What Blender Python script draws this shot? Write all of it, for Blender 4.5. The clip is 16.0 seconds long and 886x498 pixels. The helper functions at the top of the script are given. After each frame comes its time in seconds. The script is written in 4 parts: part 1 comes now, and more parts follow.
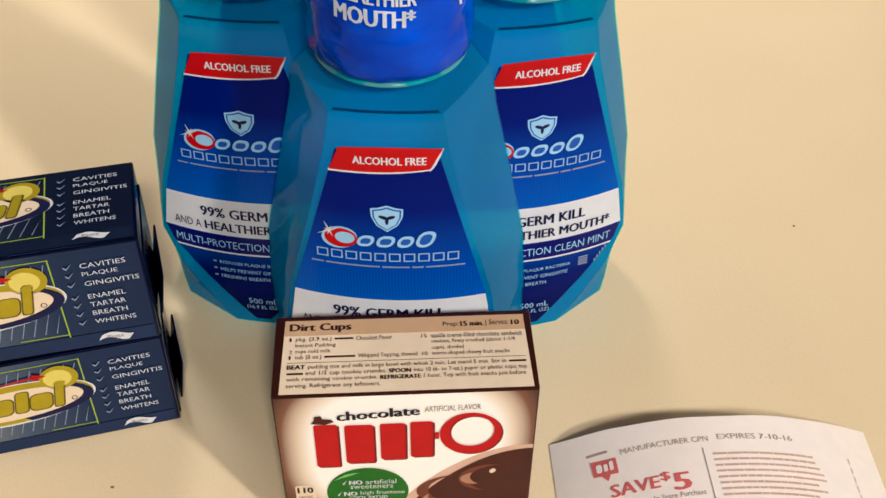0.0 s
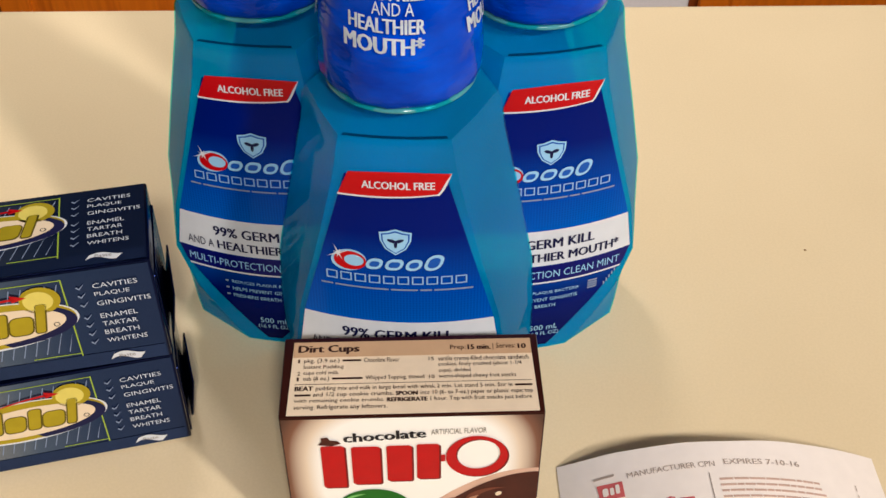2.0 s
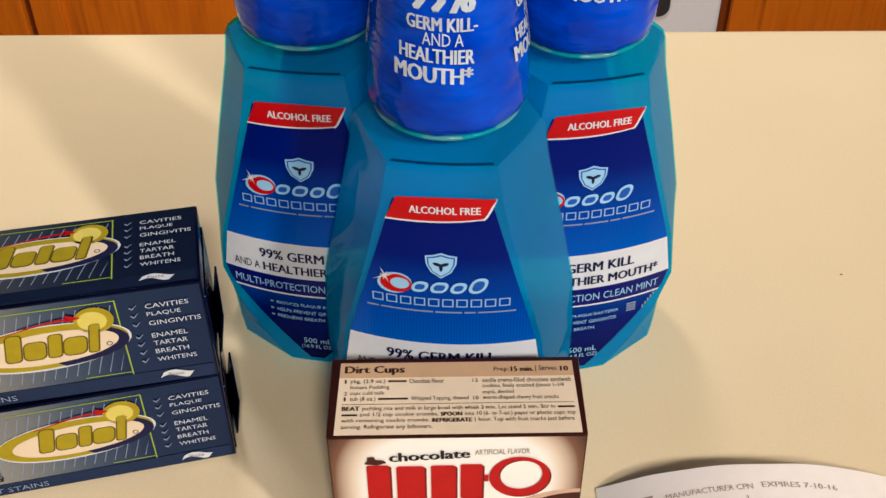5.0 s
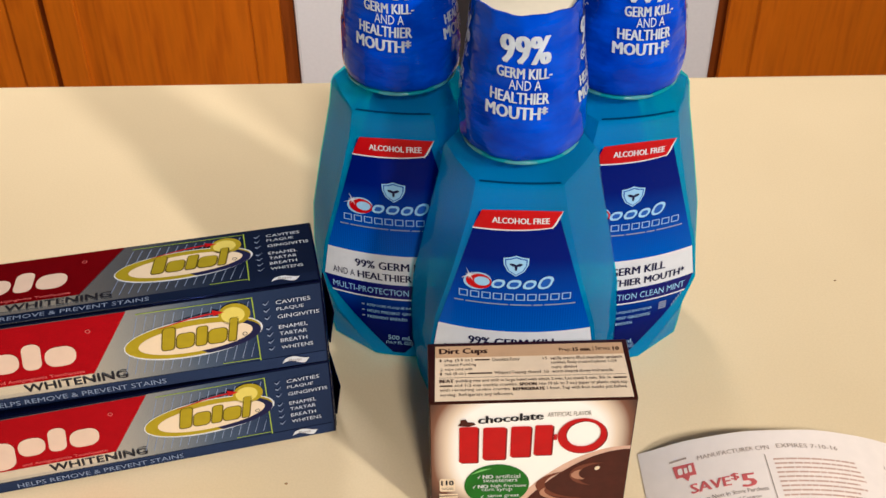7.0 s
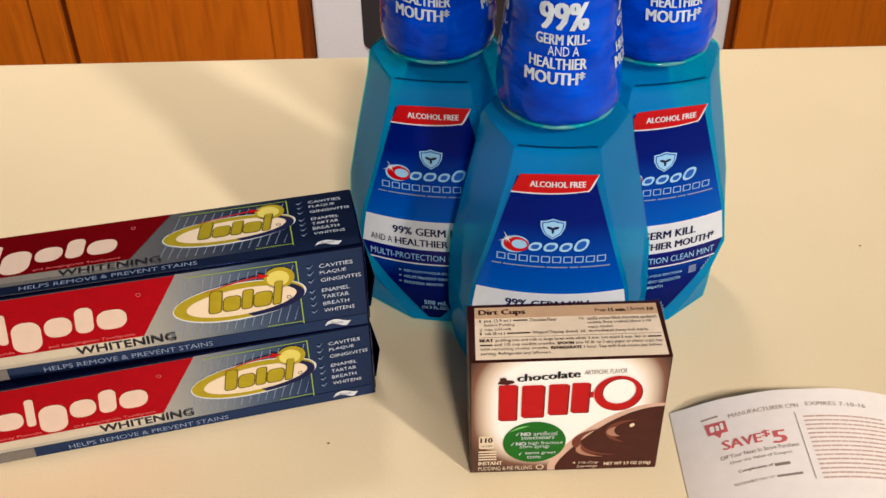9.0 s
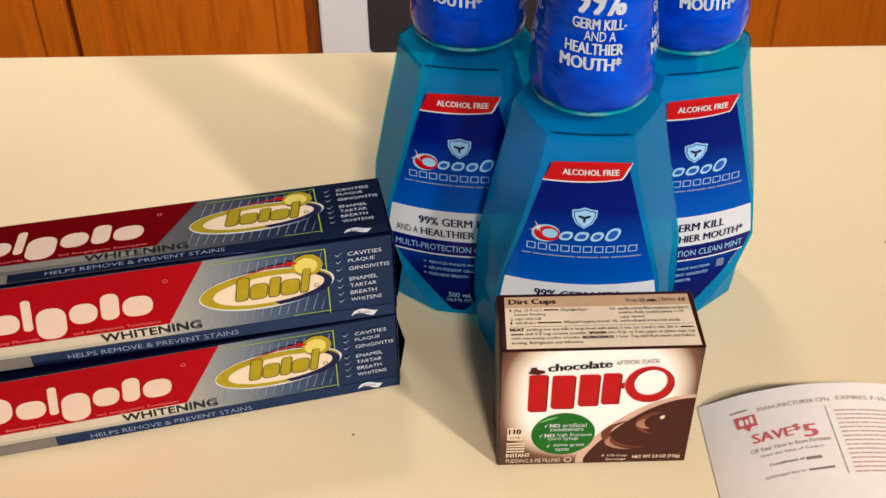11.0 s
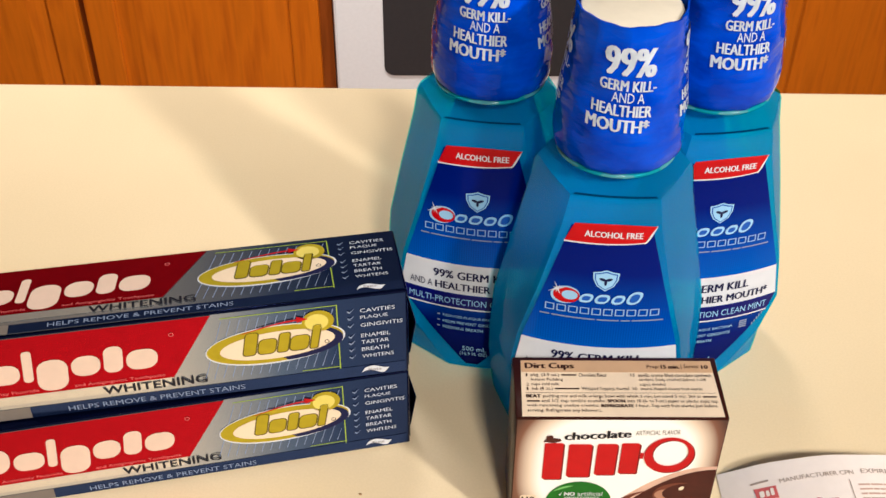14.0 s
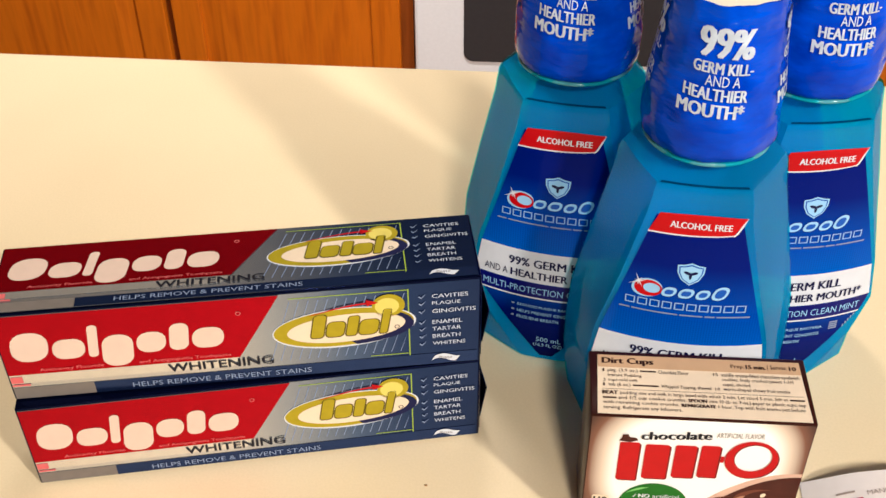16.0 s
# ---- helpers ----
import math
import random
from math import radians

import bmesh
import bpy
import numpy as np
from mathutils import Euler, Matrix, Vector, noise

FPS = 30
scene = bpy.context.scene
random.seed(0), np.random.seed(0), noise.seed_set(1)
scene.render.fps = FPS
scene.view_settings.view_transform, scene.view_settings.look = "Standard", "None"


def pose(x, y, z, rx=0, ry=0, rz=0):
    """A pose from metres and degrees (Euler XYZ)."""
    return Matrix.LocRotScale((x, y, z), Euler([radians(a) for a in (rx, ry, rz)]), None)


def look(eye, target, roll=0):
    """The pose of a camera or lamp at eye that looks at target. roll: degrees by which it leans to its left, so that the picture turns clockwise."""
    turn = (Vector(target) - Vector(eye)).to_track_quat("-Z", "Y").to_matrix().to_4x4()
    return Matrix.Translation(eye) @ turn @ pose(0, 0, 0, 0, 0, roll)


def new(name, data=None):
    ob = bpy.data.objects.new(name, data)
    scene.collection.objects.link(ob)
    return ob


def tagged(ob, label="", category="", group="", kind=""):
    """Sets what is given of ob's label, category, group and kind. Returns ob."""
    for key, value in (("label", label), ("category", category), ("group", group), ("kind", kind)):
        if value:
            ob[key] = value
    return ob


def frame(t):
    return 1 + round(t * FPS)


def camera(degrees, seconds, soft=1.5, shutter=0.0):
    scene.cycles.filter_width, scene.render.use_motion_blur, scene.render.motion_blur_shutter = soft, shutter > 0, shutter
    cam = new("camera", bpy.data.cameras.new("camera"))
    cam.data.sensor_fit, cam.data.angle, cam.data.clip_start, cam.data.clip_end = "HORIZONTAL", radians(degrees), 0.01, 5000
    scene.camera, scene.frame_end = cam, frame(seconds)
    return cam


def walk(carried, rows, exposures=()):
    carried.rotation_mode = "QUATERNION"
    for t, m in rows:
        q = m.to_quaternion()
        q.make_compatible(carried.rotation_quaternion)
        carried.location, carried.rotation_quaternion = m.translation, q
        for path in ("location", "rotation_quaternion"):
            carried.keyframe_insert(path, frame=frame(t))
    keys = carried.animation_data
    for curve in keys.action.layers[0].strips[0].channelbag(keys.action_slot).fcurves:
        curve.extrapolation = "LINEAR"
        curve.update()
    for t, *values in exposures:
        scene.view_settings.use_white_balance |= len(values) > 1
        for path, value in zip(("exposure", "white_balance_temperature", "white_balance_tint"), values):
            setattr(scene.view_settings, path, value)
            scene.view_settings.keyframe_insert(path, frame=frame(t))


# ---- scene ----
cam = camera(41.7, 16.0)
PATH = [
    (0, (-0.003, -0.235, 1.265), (0.084, 1.202, -0.123), 0.7),
    (0.5, (-0.003, -0.231, 1.265), (0.082, 1.201, -0.128), 0.9),
    (1, (-0.002, -0.232, 1.266), (0.076, 1.209, -0.119), 0.9),
    (1.5, (0.0, -0.233, 1.268), (0.064, 1.214, -0.111), 0.6),
    (2, (0.001, -0.235, 1.27), (0.054, 1.219, -0.103), 0.3),
    (2.5, (0.0, -0.235, 1.271), (0.051, 1.224, -0.097), 0.4),
    (3, (-0.002, -0.236, 1.272), (0.046, 1.229, -0.089), 0.4),
    (3.5, (-0.002, -0.236, 1.272), (0.033, 1.234, -0.083), 0.0),
    (5.8, (-0.017, -0.248, 1.29), (-0.007, 1.234, -0.053), -0.4),
    (6, (-0.024, -0.259, 1.296), (0.001, 1.237, -0.031), -0.2),
    (6.5, (-0.033, -0.293, 1.316), (-0.01, 1.23, 0.02), -0.6),
    (7, (-0.044, -0.322, 1.329), (-0.009, 1.206, 0.039), -0.5),
    (7.5, (-0.047, -0.333, 1.336), (-0.024, 1.185, 0.034), -1.0),
    (8, (-0.051, -0.336, 1.334), (-0.029, 1.179, 0.028), -1.2),
    (8.5, (-0.054, -0.336, 1.334), (-0.035, 1.17, 0.018), -1.3),
    (9, (-0.057, -0.338, 1.332), (-0.04, 1.172, 0.02), -1.3),
    (11.5, (-0.073, -0.34, 1.321), (-0.052, 1.182, 0.024), -0.5),
    (12, (-0.069, -0.334, 1.324), (-0.065, 1.19, 0.03), -0.5),
    (12.5, (-0.063, -0.329, 1.327), (-0.082, 1.2, 0.038), -0.7),
    (13, (-0.061, -0.322, 1.331), (-0.093, 1.205, 0.04), -0.7),
    (13.5, (-0.067, -0.317, 1.33), (-0.079, 1.212, 0.041), -0.0),
    (14, (-0.075, -0.315, 1.326), (-0.065, 1.22, 0.045), 0.5),
    (14.5, (-0.071, -0.311, 1.325), (-0.084, 1.224, 0.043), 0.0),
    (15, (-0.065, -0.306, 1.323), (-0.111, 1.224, 0.036), -0.8),
    (15.5, (-0.064, -0.302, 1.318), (-0.135, 1.221, 0.023), -1.1),
    (16, (-0.077, -0.302, 1.313), (-0.19, 1.217, 0.017), -0.5),
]
walk(cam, [(t, look(eye, target, roll)) for t, eye, target, roll in PATH],
     exposures=[(0, -0.50), (3.5, -0.54), (6.5, -0.46), (9, -0.44), (12.5, -0.32), (14.5, -0.17), (16, -0.12)])

# ---- light ----
world = bpy.data.worlds.new("world")
scene.world = world
world.use_nodes = True
world.node_tree.nodes["Background"].inputs["Color"].default_value = (0.9, 0.8, 0.65, 1)
world.node_tree.nodes["Background"].inputs["Strength"].default_value = 0.15


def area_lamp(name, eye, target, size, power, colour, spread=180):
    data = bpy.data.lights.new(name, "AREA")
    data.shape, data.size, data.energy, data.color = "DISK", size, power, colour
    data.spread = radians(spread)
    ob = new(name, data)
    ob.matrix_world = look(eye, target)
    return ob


# three unseen lamps under the ceiling: behind the camera, over the aisle, and beyond the right end of the counter
area_lamp("ceiling_lamp_front", (0.20, -1.40, 2.38), (0.05, 0.1, 0.9), 0.20, 29, (1.0, 0.93, 0.86))
# added fill with no known fixture, aimed to brighten the cabinets and range
area_lamp("aisle_fill_lamp", (-0.20, 0.86, 2.40), (-0.25, 1.6, 0.3), 0.22, 19, (1.0, 0.95, 0.92), 105)
# unseen source, placed from the direction and length of the bottles' shadows
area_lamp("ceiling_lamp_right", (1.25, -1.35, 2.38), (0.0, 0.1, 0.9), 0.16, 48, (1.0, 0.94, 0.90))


# ---- materials ----
def srgb(r, g, b):
    def lin(c):
        c /= 255
        return c / 12.92 if c <= 0.04045 else ((c + 0.055) / 1.055) ** 2.4
    return (lin(r), lin(g), lin(b), 1)


class Nodes:
    """A node material with short calls to add and link nodes."""

    def __init__(self, name):
        self.mat = bpy.data.materials.new(name)
        self.mat.use_nodes = True
        self.tree = self.mat.node_tree
        self.shader = self.tree.nodes["Principled BSDF"]

    def add(self, kind, **values):
        node = self.tree.nodes.new(kind)
        for key, value in values.items():
            node.inputs[key.replace("_", " ")].default_value = value
        return node

    def link(self, a, b):
        self.tree.links.new(a, b)

    def put(self, **values):
        for key, value in values.items():
            self.shader.inputs[key.replace("_", " ")].default_value = value
        return self

    def coords(self, scale=(1, 1, 1)):
        mapping = self.add("ShaderNodeMapping", Scale=scale)
        self.link(self.add("ShaderNodeTexCoord").outputs["Object"], mapping.inputs["Vector"])
        return mapping.outputs["Vector"]

    def noise(self, scale, detail=4, stretch=(1, 1, 1)):
        node = self.add("ShaderNodeTexNoise", Scale=scale, Detail=detail)
        self.link(self.coords(stretch), node.inputs["Vector"])
        return node.outputs["Fac"]

    def ramp(self, fac, stops):
        node = self.add("ShaderNodeValToRGB")
        el = node.color_ramp.elements
        while len(el) < len(stops):
            el.new(0.5)
        for e, (p, c) in zip(el, stops):
            e.position, e.color = p, c
        self.link(fac, node.inputs["Fac"])
        return node.outputs["Color"]

    def bump(self, fac, strength, distance=0.0005):
        node = self.add("ShaderNodeBump", Strength=strength, Distance=distance)
        self.link(fac, node.inputs["Height"])
        self.link(node.outputs["Normal"], self.shader.inputs["Normal"])

    def axis(self, axis, lo, hi):
        """0 at lo and 1 at hi along one of the object's axes."""
        sep = self.add("ShaderNodeSeparateXYZ")
        self.link(self.coords(), sep.inputs["Vector"])
        rng = self.add("ShaderNodeMapRange")
        rng.inputs["From Min"].default_value, rng.inputs["From Max"].default_value = lo, hi
        self.link(sep.outputs[axis], rng.inputs["Value"])
        return rng.outputs["Result"]


def scaled(c, k):
    return (c[0] * k, c[1] * k, c[2] * k, 1)


def ink(name, colour, rough=0.35, vary=0.12, metal=0.0, shine=0.18):
    """Printed colour with a faint mottle."""
    n = Nodes(name).put(Roughness=rough, Metallic=metal, Specular_IOR_Level=shine)
    n.link(n.ramp(n.noise(160), [(0.3, scaled(colour, 1 - vary)), (0.7, scaled(colour, 1 + vary * 0.4))]), n.shader.inputs["Base Color"])
    return n.mat


def laminate():
    n = Nodes("laminate").put(Roughness=0.42, Specular_IOR_Level=0.35)
    fine = n.ramp(n.noise(900, 2), [(0.35, (0.83, 0.675, 0.43, 1)), (0.65, (0.86, 0.70, 0.455, 1))])
    wide = n.ramp(n.noise(5, 3), [(0.3, (0.93, 0.92, 0.90, 1)), (0.7, (1, 1, 1, 1))])
    mix = n.add("ShaderNodeMix")
    mix.data_type, mix.blend_type = "RGBA", "MULTIPLY"
    mix.inputs["Factor"].default_value = 1
    n.link(fine, mix.inputs["A"])
    n.link(wide, mix.inputs["B"])
    n.link(mix.outputs["Result"], n.shader.inputs["Base Color"])
    n.bump(n.noise(1400, 2), 0.08, 0.0002)
    return n.mat


def wood(name, dark, light):
    n = Nodes(name).put(Roughness=0.38)
    grain = n.noise(9, 6, (6, 6, 0.5))
    n.link(n.ramp(grain, [(0.25, dark), (0.5, light), (0.62, scaled(light, 0.9)), (0.8, dark)]), n.shader.inputs["Base Color"])
    n.bump(n.noise(60, 4, (5, 5, 0.3)), 0.15)
    return n.mat


def shell(name, tint):
    """Thin clear plastic: tinted see-through film with a glossy skin."""
    n = Nodes(name)
    see, gloss, mix = n.add("ShaderNodeBsdfTransparent", Color=tint), n.add("ShaderNodeBsdfGlossy", Roughness=0.05), n.add("ShaderNodeMixShader")
    rim, steep = n.add("ShaderNodeLayerWeight"), n.add("ShaderNodeMath")
    steep.operation = "POWER"
    steep.inputs[1].default_value = 4.0
    n.link(rim.outputs["Facing"], steep.inputs[0])
    rise = n.add("ShaderNodeMapRange")
    rise.inputs["To Min"].default_value, rise.inputs["To Max"].default_value = 0.012, 0.22
    n.link(steep.outputs[0], rise.inputs["Value"])
    n.link(rise.outputs["Result"], mix.inputs[0])
    milk, film = n.add("ShaderNodeBsdfTranslucent", Color=(0.04, 0.62, 0.50, 1)), n.add("ShaderNodeMixShader", Fac=0.06)
    n.link(see.outputs[0], film.inputs[1])
    n.link(milk.outputs[0], film.inputs[2])
    n.link(film.outputs[0], mix.inputs[1])
    n.link(gloss.outputs[0], mix.inputs[2])
    n.link(mix.outputs[0], n.tree.nodes["Material Output"].inputs["Surface"])
    return n.mat


def dyed_liquid(name, tint, dye):
    """Dyed liquid: part bends light through, part scatters it in the dye."""
    n = Nodes(name)
    see, spread, back = n.add("ShaderNodeBsdfRefraction", Color=tint, Roughness=0.03, IOR=1.3), n.add("ShaderNodeBsdfTranslucent", Color=dye), n.add("ShaderNodeBsdfDiffuse", Color=dye)
    two, mix = n.add("ShaderNodeMixShader", Fac=0.66), n.add("ShaderNodeMixShader", Fac=0.42)
    n.link(spread.outputs[0], two.inputs[1])
    n.link(back.outputs[0], two.inputs[2])
    clear, through_light = n.add("ShaderNodeBsdfTransparent", Color=scaled(tint, 0.97)), n.add("ShaderNodeMixShader", Fac=0.62)
    n.link(see.outputs[0], through_light.inputs[1])
    n.link(clear.outputs[0], through_light.inputs[2])
    n.link(through_light.outputs[0], mix.inputs[1])
    n.link(two.outputs[0], mix.inputs[2])
    n.link(mix.outputs[0], n.tree.nodes["Material Output"].inputs["Surface"])
    return n.mat


M_counter = laminate()
M_wood = wood("oak", srgb(176, 84, 8), srgb(208, 108, 14))
M_wood_dark = wood("oak_edge", srgb(104, 46, 10), srgb(140, 68, 18))
M_enamel = ink("white_enamel", (0.86, 0.87, 0.88, 1), 0.25, 0.03, shine=0.5)
M_glass_dark = ink("dark_oven_glass", (0.04, 0.039, 0.042, 1), 0.12, 0.05, shine=0.5)
# unseen walls and ceiling, toned down so foil and film mirror less light
M_wall_dark = ink("taupe_wall", (0.30, 0.24, 0.18, 1), 0.8, 0.06)
M_wall = ink("painted_wall", (0.42, 0.37, 0.30, 1), 0.7, 0.05)
M_floor = wood("floor_wood", srgb(84, 52, 30), srgb(116, 78, 48))
M_black = ink("black_gap", (0.02, 0.015, 0.012, 1), 0.6)

M_bottle = shell("aqua_plastic", (0.20, 0.94, 1.0, 1))
M_liquid = dyed_liquid("blue_mouthwash", (0.02, 0.90, 1.0, 1), (0.0, 0.52, 1.0, 1))


def shrink_film():
    """Glossy blue film, drawn tight in fine sideways wrinkles."""
    n = Nodes("blue_shrink_film").put(Roughness=0.05, Specular_IOR_Level=0.10)
    n.link(n.ramp(n.noise(45, 3, (1, 1, 1.6)), [(0.3, srgb(0, 52, 172)), (0.7, srgb(0, 78, 216))]), n.shader.inputs["Base Color"])
    n.bump(n.noise(70, 3, (0.7, 0.7, 2.0)), 0.5, 0.003)
    return n.mat


# dark tone standing in for total reflection at the liquid's surface
M_meniscus_shade = ink("dark_teal_meniscus_shade", srgb(4, 60, 100), 0.2, 0.1)
M_bead = ink("pale_aqua_plastic", srgb(70, 150, 160), 0.15, 0.1, shine=0.5)
M_sleeve = shrink_film()
M_cap = ink("cream_plastic", (0.82, 0.76, 0.62, 1), 0.4, 0.05)
M_white = ink("white_ink", (0.66, 0.69, 0.74, 1), 0.4, 0.04)
M_sleeve_ink = ink("sleeve_white_ink", (0.58, 0.66, 0.76, 1), 0.3, 0.25)
M_pale = ink("pale_blue_ink", srgb(150, 200, 235), 0.35, 0.05)
M_soft = ink("soft_blue_ink", srgb(138, 176, 220), 0.35, 0.05)
M_red = ink("red_ink", srgb(186, 4, 16), 0.3, 0.08)
M_dark_red = ink("dark_red_ink", srgb(112, 6, 14), 0.3, 0.08)
M_navy = ink("navy_ink", srgb(4, 10, 100), 0.3, 0.1)
M_ink_navy = ink("dark_navy_letters", srgb(14, 20, 66), 0.4, 0.05)
M_grey = ink("grey_ink", srgb(120, 112, 105), 0.5, 0.08)
M_brown_ink = ink("brown_ink", srgb(52, 26, 18), 0.4, 0.1)


def label_film():
    """Navy at the top and the tip, mid blue with a dot screen in the middle."""
    n = Nodes("label_film").put(Roughness=0.18, Specular_IOR_Level=0.05)
    z = n.axis("Z", 0.0, 0.135)
    base = n.ramp(z, [(0.0, srgb(0, 6, 60)), (0.24, srgb(0, 20, 100)), (0.5, srgb(0, 90, 190)), (0.62, srgb(0, 72, 172)), (0.80, srgb(0, 22, 110)), (1.0, srgb(0, 16, 100))])
    dots = n.add("ShaderNodeTexVoronoi", Scale=900, Randomness=0.0)
    n.link(n.coords((1, 0.0001, 1)), dots.inputs["Vector"])
    spot = n.ramp(dots.outputs["Distance"], [(0.25, (0.55, 0.55, 0.62, 1)), (0.4, (1, 1, 1, 1))])
    zone = n.ramp(z, [(0.48, (0, 0, 0, 1)), (0.53, (0.8, 0.8, 0.8, 1)), (0.68, (0.5, 0.5, 0.5, 1)), (0.8, (0, 0, 0, 1))])
    mix = n.add("ShaderNodeMix")
    mix.data_type, mix.blend_type = "RGBA", "MULTIPLY"
    n.link(zone, mix.inputs["Factor"])
    n.link(base, mix.inputs["A"])
    n.link(spot, mix.inputs["B"])
    n.link(mix.outputs["Result"], n.shader.inputs["Base Color"])
    return n.mat


def carton_foil():
    """Coated board: silver that turns to steel blue along the length."""
    n = Nodes("carton_foil").put(Roughness=0.20, Metallic=0.85)
    x = n.axis("X", 0.085, 0.197)
    n.link(n.ramp(x, [(0.0, srgb(200, 204, 208)), (0.22, srgb(160, 170, 184)), (0.5, srgb(84, 106, 144)), (0.72, srgb(38, 60, 106)), (1.0, srgb(30, 50, 94))]), n.shader.inputs["Base Color"])
    return n.mat


def vignette():
    """Cream panel with brown corners, as printed on the pudding box."""
    n = Nodes("cream_and_brown_print").put(Roughness=0.3)
    sep = n.add("ShaderNodeSeparateXYZ")
    n.link(n.coords(), sep.inputs["Vector"])

    def math(op, a, b):
        node = n.add("ShaderNodeMath")
        node.operation = op
        for slot, v in zip(node.inputs, (a, b)):
            if isinstance(v, (int, float)):
                slot.default_value = v
            else:
                n.link(v, slot)
        return node.outputs[0]

    dx = math("DIVIDE", sep.outputs["X"], 0.0465)
    dz = math("DIVIDE", math("SUBTRACT", sep.outputs["Z"], 0.045), 0.045)
    r = math("ADD", math("POWER", math("ABSOLUTE", dx, 0), 3.0), math("POWER", math("ABSOLUTE", dz, 0), 3.0))
    n.link(n.ramp(r, [(0.30, srgb(250, 248, 244)), (0.46, srgb(222, 204, 184)), (0.72, srgb(116, 72, 54)), (0.95, srgb(66, 30, 22))]), n.shader.inputs["Base Color"])
    return n.mat


M_back_label = ink("back_label_blue", srgb(90, 196, 255), 0.4, 0.1)
M_label = label_film()
M_foil = carton_foil()
M_vignette = vignette()
M_carton_blue = ink("navy_carton", srgb(14, 24, 62), 0.18, 0.1, metal=0.85)
M_silver = ink("silver_print", srgb(228, 228, 224), 0.20, 0.06, metal=0.8)
M_strip = ink("slate_blue_print", srgb(42, 62, 108), 0.20, 0.08, metal=0.8)
M_foil_red = ink("red_foil_print", srgb(182, 8, 30), 0.20, 0.08, metal=0.8)
M_pale_grey = ink("pale_grey_print", srgb(196, 204, 216), 0.35, 0.05)
M_strip_blue = ink("deep_blue_print", srgb(20, 84, 176), 0.3, 0.08)
M_stripe = ink("pale_stripe_print", srgb(128, 144, 172), 0.35, 0.05)
M_gold = ink("gold_print", srgb(178, 160, 36), 0.36, 0.1, metal=0.3)
M_gold_light = ink("light_gold_print", srgb(222, 206, 104), 0.3, 0.08)
M_olive = ink("olive_print", srgb(96, 84, 20), 0.35, 0.05)
M_lime = ink("lime_line_print", srgb(150, 176, 60), 0.35, 0.05)
M_black_ink = ink("black_ink", srgb(24, 24, 34), 0.4, 0.05)
M_brown = ink("brown_carton", srgb(50, 18, 14), 0.28, 0.12)
M_cream = ink("cream_print", srgb(232, 212, 184), 0.4, 0.04)
M_logo_cream = ink("logo_cream_print", srgb(222, 196, 178), 0.4, 0.04)
M_tan = ink("tan_print", srgb(200, 164, 128), 0.4, 0.05)
M_choc = ink("chocolate_print", srgb(70, 26, 20), 0.22, 0.2)
M_choc_mid = ink("milk_chocolate_print", srgb(112, 58, 42), 0.22, 0.15)
M_choc_light = ink("light_chocolate_print", srgb(178, 128, 104), 0.22, 0.1)
M_rim = ink("pale_rim_print", srgb(216, 178, 158), 0.22, 0.1)
M_green = ink("green_print", srgb(14, 104, 24), 0.3, 0.15)
M_green_light = ink("light_green_print", srgb(120, 190, 110), 0.3, 0.1)
M_paper = ink("thermal_paper", (0.93, 0.84, 0.77, 1), 0.55, 0.03)
M_pink = ink("faded_red_ink", srgb(216, 104, 104), 0.5, 0.1)
M_faded_dark = ink("soft_grey_ink", srgb(146, 130, 120), 0.5, 0.1)
M_faded = ink("faded_grey_ink", srgb(170, 152, 140), 0.5, 0.1)
M_faded_red = ink("faded_rose_ink", srgb(206, 172, 156), 0.5, 0.1)
M_crumb = ink("brown_crumb", srgb(150, 112, 72), 0.7, 0.1)


# ---- building helpers ----
def link_mesh(name, bm, material, smooth=None):
    me = bpy.data.meshes.new(name)
    bm.to_mesh(me)
    bm.free()
    me.materials.append(material)
    if smooth is not None:
        for p in me.polygons:
            p.use_smooth = True
        me.set_sharp_from_angle(angle=radians(smooth))
    return new(name, me)


def part(name, bm, material, parent, label="", smooth=None):
    ob = link_mesh(name, bm, material, smooth)
    ob.parent = parent
    return tagged(ob, label) if label else ob


def thing(name, m, label, category, group=""):
    ob = new(name)
    ob.empty_display_size = 0.02
    ob.matrix_world = m
    return tagged(ob, label, category, group)


def box(bm, x0, x1, y0, y1, z0, z1, bevel=0.0, segments=2):
    made = bmesh.ops.create_cube(bm, size=1, matrix=Matrix.LocRotScale(((x0 + x1) / 2, (y0 + y1) / 2, (z0 + z1) / 2), None, (x1 - x0, y1 - y0, z1 - z0)))
    if bevel:
        edges = {e for v in made["verts"] for e in v.link_edges}
        bmesh.ops.bevel(bm, geom=list(edges), offset=bevel, segments=segments, affect="EDGES", profile=0.5)
    return bm


def boxed(*size, bevel=0.0, segments=2):
    return box(bmesh.new(), *size, bevel=bevel, segments=segments)


def loft(rings, cap_low=True, cap_high=True):
    """A skin over closed rings of as many points each."""
    bm = bmesh.new()
    rows = [[bm.verts.new(p) for p in ring] for ring in rings]
    n = len(rows[0])
    for a, b in zip(rows, rows[1:]):
        for i in range(n):
            bm.faces.new((a[i], a[(i + 1) % n], b[(i + 1) % n], b[i]))
    if cap_low:
        bm.faces.new(rows[0][::-1])
    if cap_high:
        bm.faces.new(rows[-1])
    bmesh.ops.recalc_face_normals(bm, faces=bm.faces[:])
    return bm


# ---- print on surfaces: shapes in (u, v) laid on a surface by lay(u, v, lift) ----
letter_cache = {}


